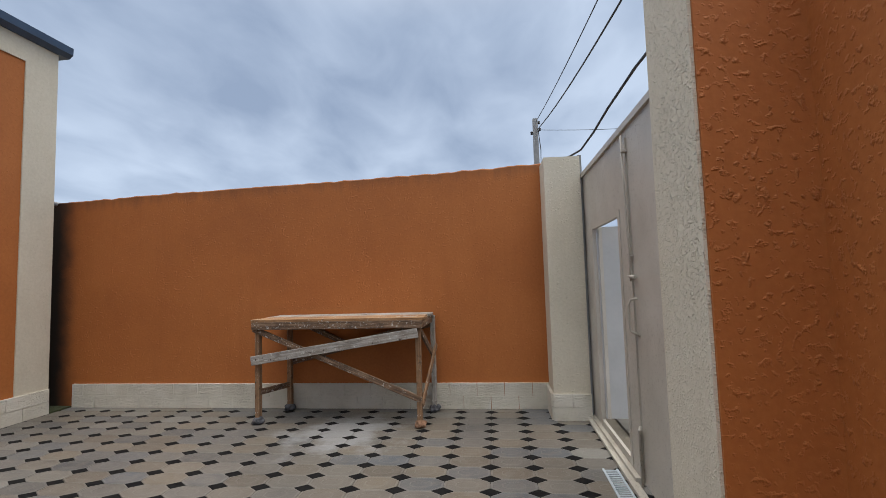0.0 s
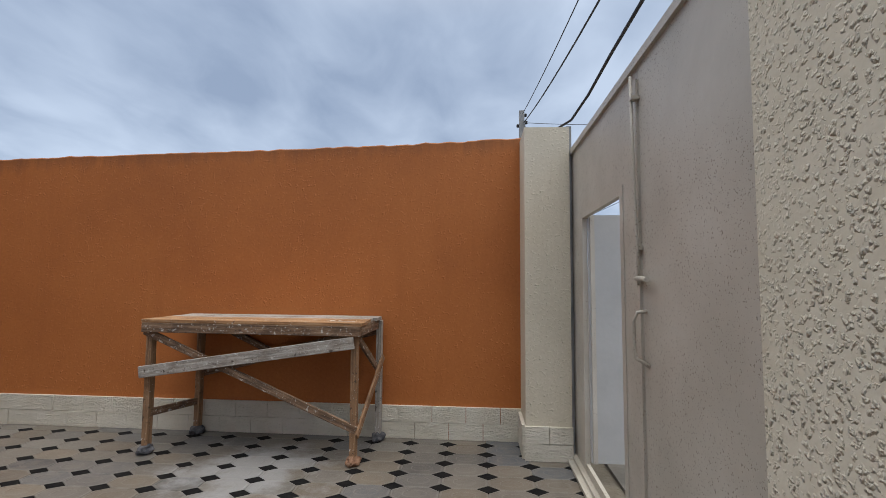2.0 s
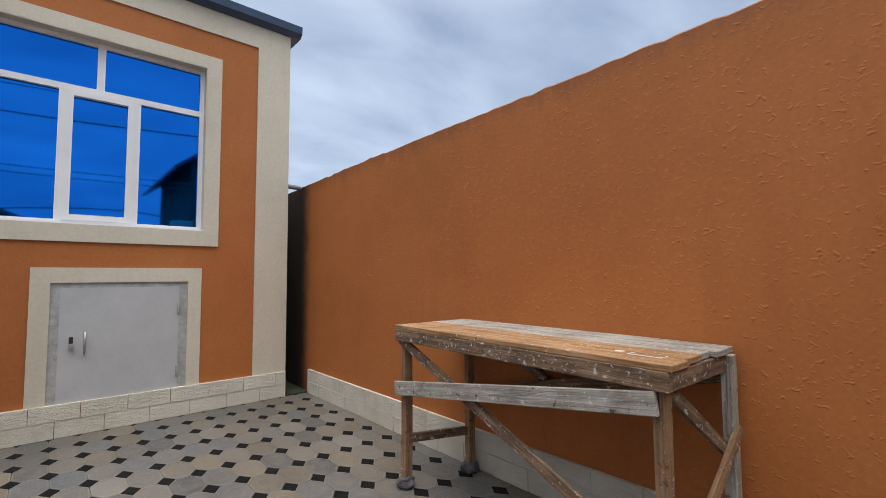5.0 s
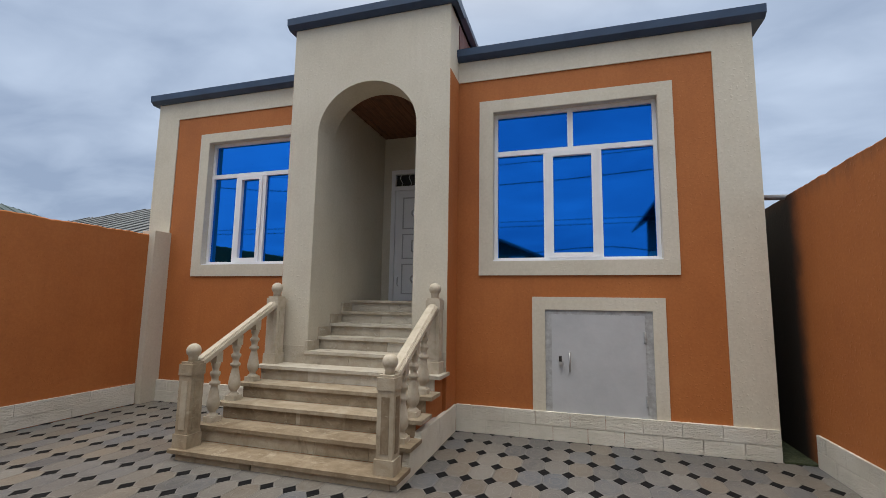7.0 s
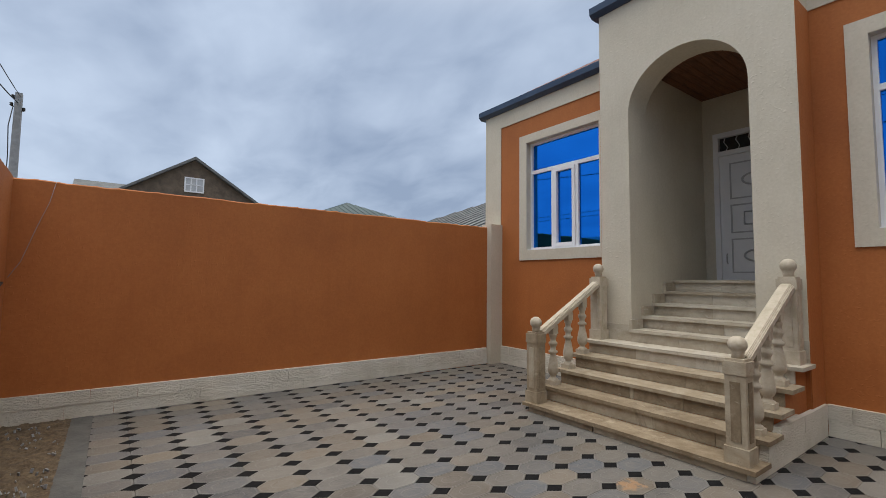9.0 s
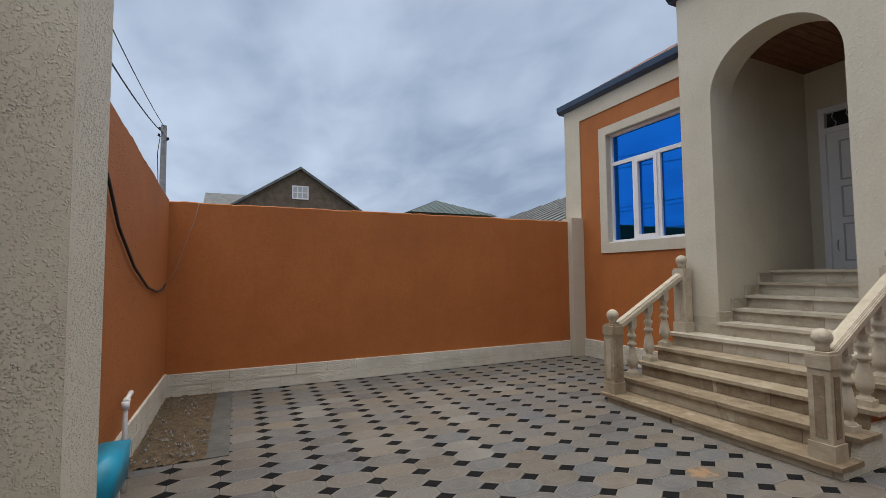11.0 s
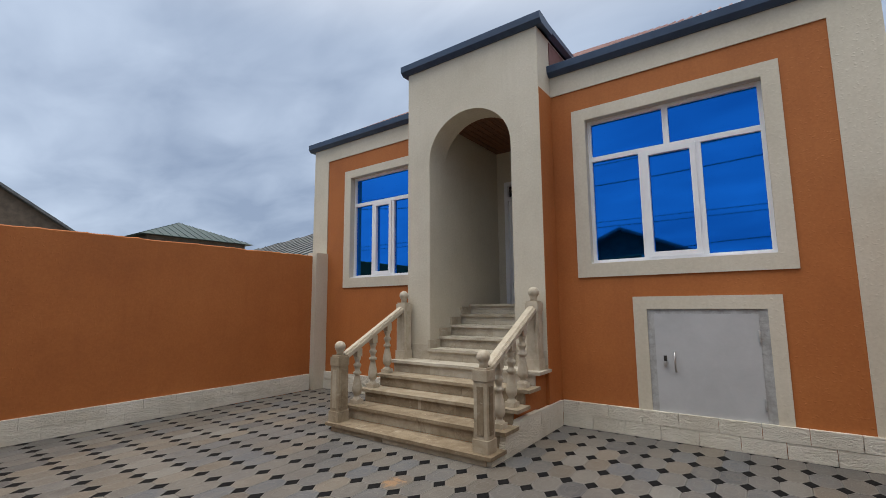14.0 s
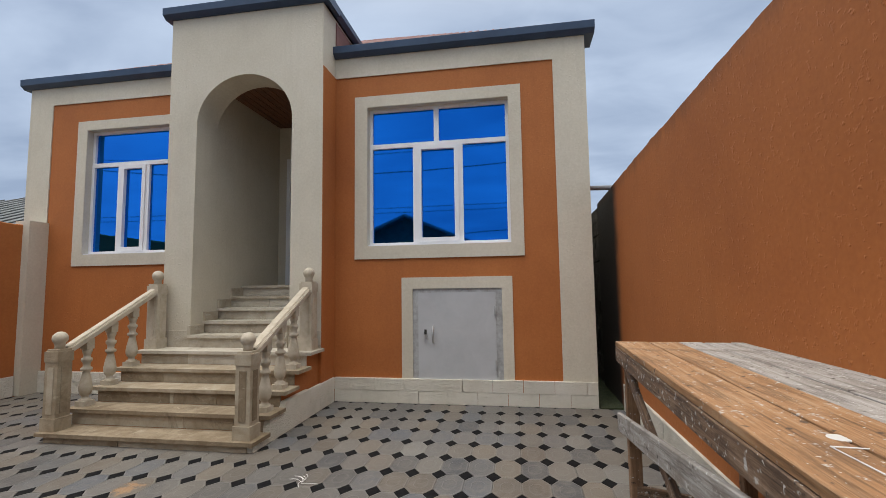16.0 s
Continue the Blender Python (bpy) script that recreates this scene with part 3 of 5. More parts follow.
# cellar hatch
hd = hbox("hatch_frame", (FACADE - 0.09, FACADE - 0.012, HATCH[0], HATCH[0] + 0.075, HATCH[2], HATCH[3]), GREY_OLD, "grey painted steel hatch frame")
for d in ((FACADE - 0.09, FACADE - 0.012, HATCH[1] - 0.085, HATCH[1], HATCH[2], HATCH[3]), (FACADE - 0.09, FACADE - 0.012, HATCH[0] + 0.075, HATCH[1] - 0.085, HATCH[3] - 0.055, HATCH[3]),
          (FACADE - 0.09, FACADE - 0.012, HATCH[0] + 0.075, HATCH[1] - 0.085, HATCH[2], HATCH[2] + 0.03)):
    hbox("hatch_rail", d, GREY_OLD, parent=hd)
hleaf = hbox("hatch_door", (FACADE - 0.05, FACADE - 0.004, HATCH[0] + 0.07, HATCH[1] - 0.08, HATCH[2] + 0.035, HATCH[3] - 0.05), GREY_PAINT, "closed grey painted steel hatch door", bevel=0.004)
bm = bmesh.new()
tube(bm, [(FACADE, 3.03, 0.73), (FACADE + 0.035, 3.03, 0.735), (FACADE + 0.04, 3.03, 0.83), (FACADE + 0.035, 3.03, 0.925), (FACADE, 3.03, 0.93)], 0.010)
hpart("handle", bm, STEEL, "bare steel pull handle", hleaf)
bm = bmesh.new()
quad_box(bm, FACADE - 0.006, FACADE + 0.004, 2.915, 2.945, 0.80, 0.89)
soften(bm, 0.003, 1)
hpart("lock_plate", bm, DARK_IRON, "dark lock plate", hleaf)
bm = bmesh.new()
quad_box(bm, FACADE + 0.002, FACADE + 0.03, 2.915, 2.95, 0.79, 0.83)
soften(bm, 0.006)
hpart("padlock", bm, STEEL, "small steel padlock", hleaf)
for zz in (0.47, 1.12):
    bm = bmesh.new()
    turned(bm, [(0.0095, zz - 0.06), (0.011, zz - 0.055), (0.011, zz + 0.055), (0.0095, zz + 0.06)], FACADE + 0.006, 3.79, 10)
    hpart("hinge", bm, GREY_OLD, "", hleaf)

# eaves: sheet metal fascia with a lip
def eaves(y0, y1, xf, z):
    bm = bmesh.new()
    prism(bm, [(xf - 0.32, z), (xf + 0.03, z), (xf + 0.085, z + 0.045), (xf + 0.09, z + 0.135), (xf + 0.075, z + 0.145), (xf - 0.32, z + 0.10)], 1, y0, y1)
    return bm


# prism on y takes (x, z)
hpart("eaves_fascia", eaves(1.735, HOUSE_N + 0.12, FACADE, 4.462), BLUE_METAL, "dark blue sheet metal eaves")
hpart("eaves_fascia", eaves(HOUSE_S - 0.11, -0.40, FACADE, 4.462), BLUE_METAL, "dark blue sheet metal eaves")


# hipped roof of the house
bm = bmesh.new()
zt, run = 4.59, 3.9
pts = [(-5.45, HOUSE_S - 0.1, zt), (-5.45, HOUSE_N + 0.1, zt), (-13.2, HOUSE_N + 0.1, zt), (-13.2, HOUSE_S - 0.1, zt), (-5.45 - run, HOUSE_S - 0.1 + run, zt + 0.615 * run), (-5.45 - run, HOUSE_N + 0.1 - run, zt + 0.615 * run)]
vs = [bm.verts.new(p) for p in pts]
for f in ((0, 1, 5, 4), (1, 2, 5), (2, 3, 4, 5), (3, 0, 4), (3, 2, 1, 0)):
    bm.faces.new([vs[i] for i in f])
bmesh.ops.recalc_face_normals(bm, faces=bm.faces[:])
roof = hpart("roof", bm, ROOFING, "dark red sheet roof")
bm = bmesh.new()
for i in range(64):
    yy = HOUSE_S + 0.05 + i * 0.125
    L = min(run, max(0.1, yy - HOUSE_S + 0.05), max(0.1, HOUSE_N + 0.05 - yy))
    tube(bm, [(-5.44, yy, zt + 0.012), (-5.44 - L, yy, zt + 0.012 + 0.615 * L)], 0.022, 5)
hpart("roof_ridge", bm, ROOFING, parent=roof)

# ---- porch ----
PX, PY0, PY1, PTOP = -5.08, -0.405, 1.738, 5.02
AY0, AY1, SPRING, CROWN = 0.0, 1.33, 3.56, 4.18
bm = bmesh.new()
arch = [(AY0, 0.69)] + [((AY0 + AY1) / 2 - (AY1 - AY0) / 2 * math.cos(a), SPRING + (CROWN - SPRING) * math.sin(a)) for a in (math.pi * i / 28 for i in range(29))] + [(AY1, 0.69)]
edge = [(PY0, 0.69)] + [(PY0 + (PY1 - PY0) * i / 28, PTOP) for i in range(29)] + [(PY1, 0.69)]
edge[1] = (PY0, PTOP); edge[-2] = (PY1, PTOP)
XB = -5.475
fa, fo = [bm.verts.new((PX, *p)) for p in arch], [bm.verts.new((PX, *p)) for p in edge]
ba, bo = [bm.verts.new((XB, *p)) for p in arch], [bm.verts.new((XB, *p)) for p in edge]
for i in range(len(arch) - 1):
    bm.faces.new((fa[i], fa[i + 1], fo[i + 1], fo[i]))
    bm.faces.new((bo[i], bo[i + 1], ba[i + 1], ba[i]))
    bm.faces.new((fa[i + 1], fa[i], ba[i], ba[i + 1]))
    bm.faces.new((fo[i], fo[i + 1], bo[i + 1], bo[i]))
bmesh.ops.recalc_face_normals(bm, faces=bm.faces[:])
hpart("porch_front", bm, CREAM, "cream plastered porch front with an arched opening")
hbox("porch_base", (FACADE - 0.012, PX - 0.004, PY0 + 0.002, PY1 - 0.002, 0.0, 0.688), ORANGE, "orange plastered base of the porch")
hbox("porch_side", (FACADE - 0.02, XB, PY0, PY0 + 0.2, 0.05, PTOP), CREAM)
hbox("porch_side", (FACADE - 0.02, XB, PY1 - 0.2, PY1, 0.05, PTOP), CREAM)
hbox("porch_flank_panel", (FACADE - 0.01, PX - 0.006, PY1, PY1 + 0.006, 0.3, 4.20), ORANGE, "orange painted flank of the porch")
hbox("porch_flank_panel", (FACADE - 0.01, PX - 0.006, PY0 - 0.006, PY0, 0.3, 4.20), ORANGE, "orange painted flank of the porch")
# the porch's upper block over the main eaves
hbox("porch_upper", (-7.6, FACADE - 0.02, PY0, PY1, 4.46, PTOP), CREAM)
hbox("porch_side_boarding", (-6.2, FACADE + 0.0, PY1, PY1 + 0.012, 4.62, 4.98), ROOFING, "dark red sheet cladding beside the porch roof")
# recess
DX_ = -7.15
hbox("recess_wall", (DX_, XB, -0.195, AY0 - 0.006, 0.05, 4.298), CREAM)
hbox("recess_wall", (DX_, XB, AY1 + 0.006, 1.525, 0.05, 4.298), CREAM)
bm = bmesh.new()
DOOR = (0.14, 1.21, 1.465, 3.67)
holed_wall(bm, 0, DX_ - 0.2, DX_, -0.3, 1.63, 0.05, 4.44, [DOOR])
hpart("recess_wall", bm, CREAM)
for i in range(12):
    yy = -0.006 + i * 1.342 / 12
    bm = bmesh.new()
    quad_box(bm, DX_, XB, yy + 0.003, yy + 1.342 / 12 - 0.003, 4.24, 4.255)
    soften(bm, 0.004, 1)
    hpart("ceiling_board", bm, WOOD_CEILING)
hbox("recess_ceiling", (DX_, XB, -0.004, 1.334, 4.257, 4.29), DARK_WALL)
# porch eaves on three sides and a little gable behind
hpart("porch_fascia", eaves(PY0 - 0.09, PY1 + 0.09, PX, PTOP), BLUE_METAL, "dark blue sheet metal porch eaves")
for y0, s in ((PY1, 1), (PY0, -1)):
    bm = bmesh.new()
    prism(bm, [(y0 - 0.1 * s, PTOP), (y0 + 0.03 * s, PTOP), (y0 + 0.085 * s, PTOP + 0.045), (y0 + 0.088 * s, PTOP + 0.113), (y0 - 0.1 * s, PTOP + 0.113)], 0, -7.4, PX - 0.06)
    hpart("porch_fascia", bm, BLUE_METAL, "dark blue sheet metal porch eaves")
hbox("porch_roof", (-7.6, PX - 0.05, PY0 - 0.02, PY1 + 0.02, PTOP, PTOP + 0.10), ROOFING)


def entry_door():
    """White steel door with pressed panels and a barred toplight."""
    d = hbox("entry_door", (DX_ - 0.08, DX_ - 0.03, DOOR[0] + 0.07, DOOR[1] - 0.07, 1.475, 3.32), PVC, "white panelled steel entrance door", bevel=0.004)
    x = DX_ - 0.03
    for y0, y1, z0, z1 in ((DOOR[0], DOOR[0] + 0.07, 1.465, 3.67), (DOOR[1] - 0.07, DOOR[1], 1.465, 3.67), (DOOR[0] + 0.07, DOOR[1] - 0.07, 3.60, 3.67), (DOOR[0] + 0.07, DOOR[1] - 0.07, 3.32, 3.39)):
        hbox("door_frame", (DX_ - 0.12, DX_ + 0.015, y0, y1, z0, z1), PVC, parent=d)
    hbox("toplight", (DX_ - 0.07, DX_ - 0.055, DOOR[0] + 0.07, DOOR[1] - 0.07, 3.39, 3.60), DARK_IRON, "dark barred toplight", d)
    for i in range(6):
        yy = DOOR[0] + 0.15 + i * 0.16
        bm = bmesh.new()
        tube(bm, [(DX_ - 0.045, yy, 3.38), (DX_ - 0.045, yy + 0.03, 3.45), (DX_ - 0.045, yy - 0.02, 3.54), (DX_ - 0.045, yy, 3.61)], 0.006, 6)
        hpart("toplight_bar", bm, PVC, parent=d)
    for za, zb in ((1.58, 2.08), (2.16, 2.58), (2.66, 3.20)):
        bm = bmesh.new()
        ya, yb = DOOR[0] + 0.20, DOOR[1] - 0.20
        for a, b, c, e in ((ya, yb, za, za + 0.02), (ya, yb, zb - 0.02, zb), (ya, ya + 0.02, za + 0.02, zb - 0.02), (yb - 0.02, yb, za + 0.02, zb - 0.02)):
            quad_box(bm, x - 0.002, x + 0.010, a, b, c, e)
        hpart("panel_moulding", bm, GREY_PAINT, parent=d)
        bm = bmesh.new()
        cy, cz = (ya + yb) / 2, (za + zb) / 2
        if zb - za > 0.45:
            ring = [(x + 0.012, cy + 0.17 * math.cos(a), cz + 0.085 * math.sin(a)) for a in (2 * math.pi * i / 24 for i in range(25))]
            tube(bm, ring, 0.014, 6)
        else:
            tube(bm, [(x + 0.012, cy - 0.16, cz - 0.09), (x + 0.012, cy + 0.16, cz - 0.09), (x + 0.012, cy + 0.16, cz + 0.09), (x + 0.012, cy - 0.16, cz + 0.09), (x + 0.012, cy - 0.16, cz - 0.08)], 0.012, 6)
        hpart("panel_rosette", bm, GREY_PAINT, parent=d)
    bm = bmesh.new()
    tube(bm, [(x, DOOR[0] + 0.14, 1.72), (x + 0.03, DOOR[0] + 0.14, 1.74), (x + 0.03, DOOR[0] + 0.14, 1.84), (x, DOOR[0] + 0.14, 1.86)], 0.008)
    hpart("door_handle", bm, STEEL, "", d)


entry_door()

# ---- staircase ----
stair = thing("staircase", (-3.65, 0.65, 0), "limestone staircase with turned balusters up to the porch", "staircase")
S0 = (-3.65, 0.65, 0)
RUN, RISE, Z1 = 0.2735, 0.1525, 0.095


def sbox(name, dims, mat, parent=None, label="", bevel=0.0):
    bm = bmesh.new()
    quad_box(bm, *dims)
    if bevel:
        soften(bm, bevel)
    return part(name, rel(bm, S0), mat, parent or stair, label)


for i in range(10):
    x, z = -3.65 - i * RUN, Z1 + i * RISE
    y0, y1 = (-0.465, 1.776) if i < 5 else (0.002, 1.328)
    back = x - RUN - 0.02 if i < 9 else DX_
    if i == 4:
        back = PX - 0.02
    if i == 9:
        sbox("landing", (back, x, -0.004, 1.334, z - 0.035, z), LIMESTONE, None, "pale limestone landing slab", 0.006)
    else:
        st = sbox("tread", (back, x, y0, y1, z - 0.035, z), LIMESTONE_OLD if i < 4 else LIMESTONE, None, "worn limestone tread", 0.008)
    # riser made of three or four slips
    inset = 0.07 if i < 5 else 0.001
    cuts = [y0 + inset, *sorted(random.uniform(y0 + 0.3, y1 - 0.3) for _ in range(3 if i < 5 else 1)), y1 - inset]
    for a, b in zip(cuts, cuts[1:]):
        if b - a > 0.02:
            sbox("riser", (x - 0.055, x - 0.03, a + 0.0015, b - 0.0015, max(0.0, z - RISE), z - 0.035), LIMESTONE_OLD if i < 4 else LIMESTONE, None, "", 0.002)
    if i < 5:
        sbox("flank", (x - 0.06 - (RUN if i < 4 else 0.28), x - 0.056, -0.40, 1.70, 0.0, z - 0.036), ORANGE, None, "orange plastered stair flank")
    elif i < 9:
        for ya, yb in ((-0.003, 0.035), (1.295, 1.333)):
            sbox("skirting", (x - RUN + 0.012, x - 0.012, ya, yb, z, z + 0.115), LIMESTONE, None, "", 0.004)
        sbox("infill", (x - RUN - 0.06, x - 0.056, 0.004, 1.326, 0.05, z - 0.036), GROUT)
sbox("infill", (DX_, -6.18, -0.004, 1.334, 0.05, Z1 + 9 * RISE - 0.036), GROUT)
# stone feet of the porch piers
for y0, y1 in ((PY0 - 0.008, AY0 + 0.012), (AY1 - 0.012, PY1 + 0.008)):
    sbox("pier_foot", (PX - 0.02, PX + 0.012, y0 + 0.006, y1 - 0.006, Z1 + 4 * RISE, Z1 + 5 * RISE + 0.05), LIMESTONE, None, "limestone foot of the porch pier", 0.005)


def newel(x, y, z0, z_ball):
    h = z_ball - 0.10
    bm = bmesh.new()
    for za, zb, w in ((z0, z0 + 0.12, 0.084), (z0 + 0.12, h - 0.12, 0.072), (h - 0.12, h - 0.02, 0.079), (h - 0.02, h, 0.066)):
        quad_box(bm, x - w, x + w, y - w, y + w, za, zb)
    soften(bm, 0.012)
    nw = part("newel_post", rel(bm, S0), LIMESTONE_OLD if z0 < 0.3 else BALUSTER, stair, "square limestone newel post with a ball")
    # one shallow raised field on each face
    for sx, sy in ((1, 0), (-1, 0), (0, 1), (0, -1)):
        cx, cy, tx, ty = x + sx * 0.072, y + sy * 0.072, (0.006 if sx else 0.034), (0.006 if sy else 0.034)
        sbox("raised_field", (cx - tx, cx + tx, cy - ty, cy + ty, z0 + 0.16, h - 0.17), LIMESTONE_OLD if z0 < 0.3 else BALUSTER, nw, "", 0.004)
    bm = bmesh.new()
    prof = [(0.045, h - 0.002), (0.040, h + 0.03), (0.045, h + 0.04)]
    prof += [(0.066 * math.sin(a), z_ball + 0.0 - 0.066 * math.cos(a)) for a in (0.75 + (math.pi - 0.76) * i / 10 for i in range(11))]
    turned(bm, prof, x, y, 20)
    part("ball", rel(bm, S0), BALUSTER, nw, "turned limestone ball")


def baluster(x, y, z0, z1):
    bm = bmesh.new()
    quad_box(bm, x - 0.058, x + 0.058, y - 0.058, y + 0.058, z0, z0 + 0.05)
    quad_box(bm, x - 0.042, x + 0.042, y - 0.042, y + 0.042, z1 - 0.05, z1 + 0.055)
    soften(bm, 0.005, 1)
    L = z1 - z0
    prof = [(0.048, 0.05), (0.054, 0.065), (0.054, 0.095), (0.034, 0.11), (0.032, 0.14), (0.050, 0.17), (0.060, 0.22), (0.060, 0.27), (0.050, 0.36), (0.034, 0.47), (0.032, 0.50), (0.052, 0.52), (0.052, 0.55), (0.032, 0.57), (0.034, 0.62), (0.050, 0.66), (0.050, 0.69), (0.033, 0.71), (0.034, 0.75), (0.046, 0.80), (0.044, L - 0.06)]
    turned(bm, [(r, z0 + zz * (L - 0.07) / 0.80) for r, zz in prof][:-1] + [(0.044, z1 - 0.05)], x, y, 14)
    part("baluster", rel(bm, S0), BALUSTER, stair)


NX0, NX1 = -3.775, -4.955
for y in (-0.375, 1.64):
    newel(NX0, y, Z1, 0.962)
    newel(NX1, y, Z1 + 4 * RISE, 1.594)
    za, zb = 0.80, 1.43
    for i in (1, 2, 3):
        x = -3.65 - i * RUN - 0.14
        f = (x - NX0) / (NX1 - NX0)
        baluster(x, y, Z1 + i * RISE, za + (zb - za) * f - 0.085)
    bm = bmesh.new()
    for w, lo, hi in ((0.060, -0.035, 0.030), (0.040, 0.030, 0.045)):
        vs = []
        for x, z in ((NX0 - 0.05, za + 0.03), (NX1 + 0.05, zb - 0.03)):
            vs += [bm.verts.new((x, y - w, z + lo)), bm.verts.new((x, y + w, z + lo)), bm.verts.new((x, y + w, z + hi)), bm.verts.new((x, y - w, z + hi))]
        for k in range(4):
            bm.faces.new((vs[k], vs[(k + 1) % 4], vs[4 + (k + 1) % 4], vs[4 + k]))
        bm.faces.new(vs[3::-1]); bm.faces.new(vs[4:])
    bmesh.ops.recalc_face_normals(bm, faces=bm.faces[:])
    soften(bm, 0.008)
    part("handrail", rel(bm, S0), BALUSTER, stair, "moulded limestone handrail")

# ---- gate pillars and gate ----
def pillar(name, x0, x1, y0, y1, h, label, mat):
    t = thing(name, ((x0 + x1) / 2, (y0 + y1) / 2, 0), label, "pillar", "gate pillars")
    bm = bmesh.new()
    quad_box(bm, x0, x1, y0, y1, 0.0, h)
    soften(bm, 0.02, 3)
    for v in bm.verts:
        if v.co.z > h - 0.1:
            v.co.x += 0.01 * noise.noise(v.co * 7)
            v.co.z += 0.02 * noise.noise(v.co * 5)
    part("shaft", rel(bm, t.location), mat, t)
    return t


pn = pillar("gate_pillar", 0.50, 0.87, 4.82, 5.25, 2.73, "cream rough plastered gate pillar with a stone plinth", CREAM_LUMPY)
ps = pillar("gate_pillar", 0.572, 1.05, 1.462, 1.838, 2.66, "cream rough plastered gate pillar, orange on one side", CREAM_ROUGH)
bm = bmesh.new()
quad_box(bm, 0.582, 0.905, 1.450, 1.464, 0.0, 2.62)
part("painted_side", rel(bm, ps.location), ORANGE_LUMPY, ps, "orange painted side of the pillar")
bm = bmesh.new()
quad_box(bm, 0.86, 0.90, 4.86, 5.22, 0.0, 2.75)
part("edge_strip", rel(bm, pn.location), CONCRETE, pn)

gate = thing("metal_gate", (0.92, 3.3, 0), "beige-grey painted steel yard gate with its wicket door open", "gate")
G0 = (0.92, 3.3, 0)


def gbox(name, dims, mat=GATE, parent=None, label="", bevel=0.003):
    bm = bmesh.new()
    quad_box(bm, *dims)
    soften(bm, bevel, 1)
    return part(name, rel(bm, G0), mat, parent or gate, label)


GX, GX1 = 0.905, 0.935
bm = bmesh.new()
holed_wall(bm, 0, GX, GX1 - 0.005, 3.295, 4.98, 0.05, 2.50, [(3.595, 4.515, 0.11, 1.92)])
part("leaf", rel(bm, G0), GATE, gate, "wide gate leaf with a wicket opening")
gbox("leaf", (GX, GX1 - 0.005, 1.60, 3.29, 0.05, 2.50))
gbox("seam_strip", (GX - 0.012, GX, 3.298, 3.315, 0.06, 2.44))
gbox("top_rail", (GX - 0.02, GX1 + 0.02, 1.60, 5.03, 2.50, 2.545))
gbox("hinge_post", (GX - 0.02, GX1, 4.90, 4.985, 0.02, 2.50))
for d in ((GX - 0.006, GX1, 4.508, 4.56, 0.06, 1.965), (GX - 0.006, GX1, 3.55, 3.602, 0.06, 1.965), (GX - 0.004, GX1, 3.602, 4.508, 1.914, 1.965)):
    gbox("wicket_frame", d)
gbox("threshold", (GX - 0.035, GX1 + 0.01, 3.40, 4.98, 0.0, 0.05))
gbox("threshold_rail", (GX - 0.075, GX - 0.02, 1.90, 4.85, -0.01, 0.022))
wk = gbox("wicket_door", (GX1, GX1 + 0.89, 4.468, 4.503, 0.13, 1.93), GREY_PAINT, None, "open pale grey wicket door", 0.004)
gbox("wicket_stile", (GX1 + 0.01, GX1 + 0.04, 4.450, 4.470, 0.13, 1.93), GATE, wk)
bm = bmesh.new()
tube(bm, [(GX - 0.03, 3.315, 2.46), (GX - 0.03, 3.303, 2.1), (GX - 0.03, 3.272, 1.62), (GX - 0.03, 3.262, 1.42)], 0.0075)
part("bolt_rod", rel(bm, G0), GATE, gate, "long vertical bolt rod")
for zz in (2.34, 1.60, 1.46):
    gbox("bolt_guide", (GX - 0.04, GX, 3.272, 3.312, zz - 0.009, zz + 0.009))
bm = bmesh.new()
tube(bm, [(GX - 0.03, 3.30, 1.455), (GX - 0.035, 3.21, 1.452), (GX - 0.04, 3.13, 1.447)], 0.012)
part("bolt_lever", rel(bm, G0), GATE, gate)
bm = bmesh.new()
tube(bm, [(GX, 3.25, 1.30), (GX - 0.045, 3.245, 1.295), (GX - 0.055, 3.265, 1.25), (GX - 0.055, 3.27, 1.15), (GX - 0.05, 3.255, 1.08), (GX, 3.225, 1.05)], 0.009)
part("pull_handle", rel(bm, G0), GATE, gate, "bent rod pull handle")
bm = bmesh.new()
tube(bm, [(GX - 0.025, 3.28, 0.04), (GX - 0.025, 3.28, 0.42), (GX - 0.025, 3.26, 0.44), (GX - 0.05, 3.20, 0.43)], 0.010)
part("foot_bolt", rel(bm, G0), GATE, gate)

# ---- stone plinths ----
STONES = {}


def stone_mesh(length, height, axis, gap):
    key = (round(length, 3), round(height, 3), axis, gap)
    if key not in STONES:
        bm = bmesh.new()
        t = 0.022
        if axis == 0:
            quad_box(bm, gap, length - gap, -t, t, gap * 0.5, height - gap * 0.8)
        else:
            quad_box(bm, -t, t, gap, length - gap, gap * 0.5, height - gap * 0.8)
        soften(bm, 0.003, 1)
        STONES[key] = mesh_of("stone", bm, STONE_WHITE)
    return STONES[key]


def plinth(parent, axis, face, u0, u1, length, z0=0.0, courses=2, h=0.148, gap=0.0028):
    """Courses of split-faced stones against a wall; face is the wall's plane."""
    base = parent.location
    for c in range(courses):
        u = u0
        first = length * (0.5 if c % 2 else 1.0)
        while u < u1 - 0.01:
            w = min(first, u1 - u)
            if 0 < u1 - u - w < 0.07:
                w = u1 - u
            ob = new("stone", stone_mesh(w, h, axis, gap))
            d = random.uniform(-0.003, 0.003)
            pos = (u, face + d, z0 + c * (h + 0.0015)) if axis == 0 else (face + d, u, z0 + c * (h + 0.0015))
            ob.parent = parent
            ob.location = Vector(pos) - base
            u += w
            first = length


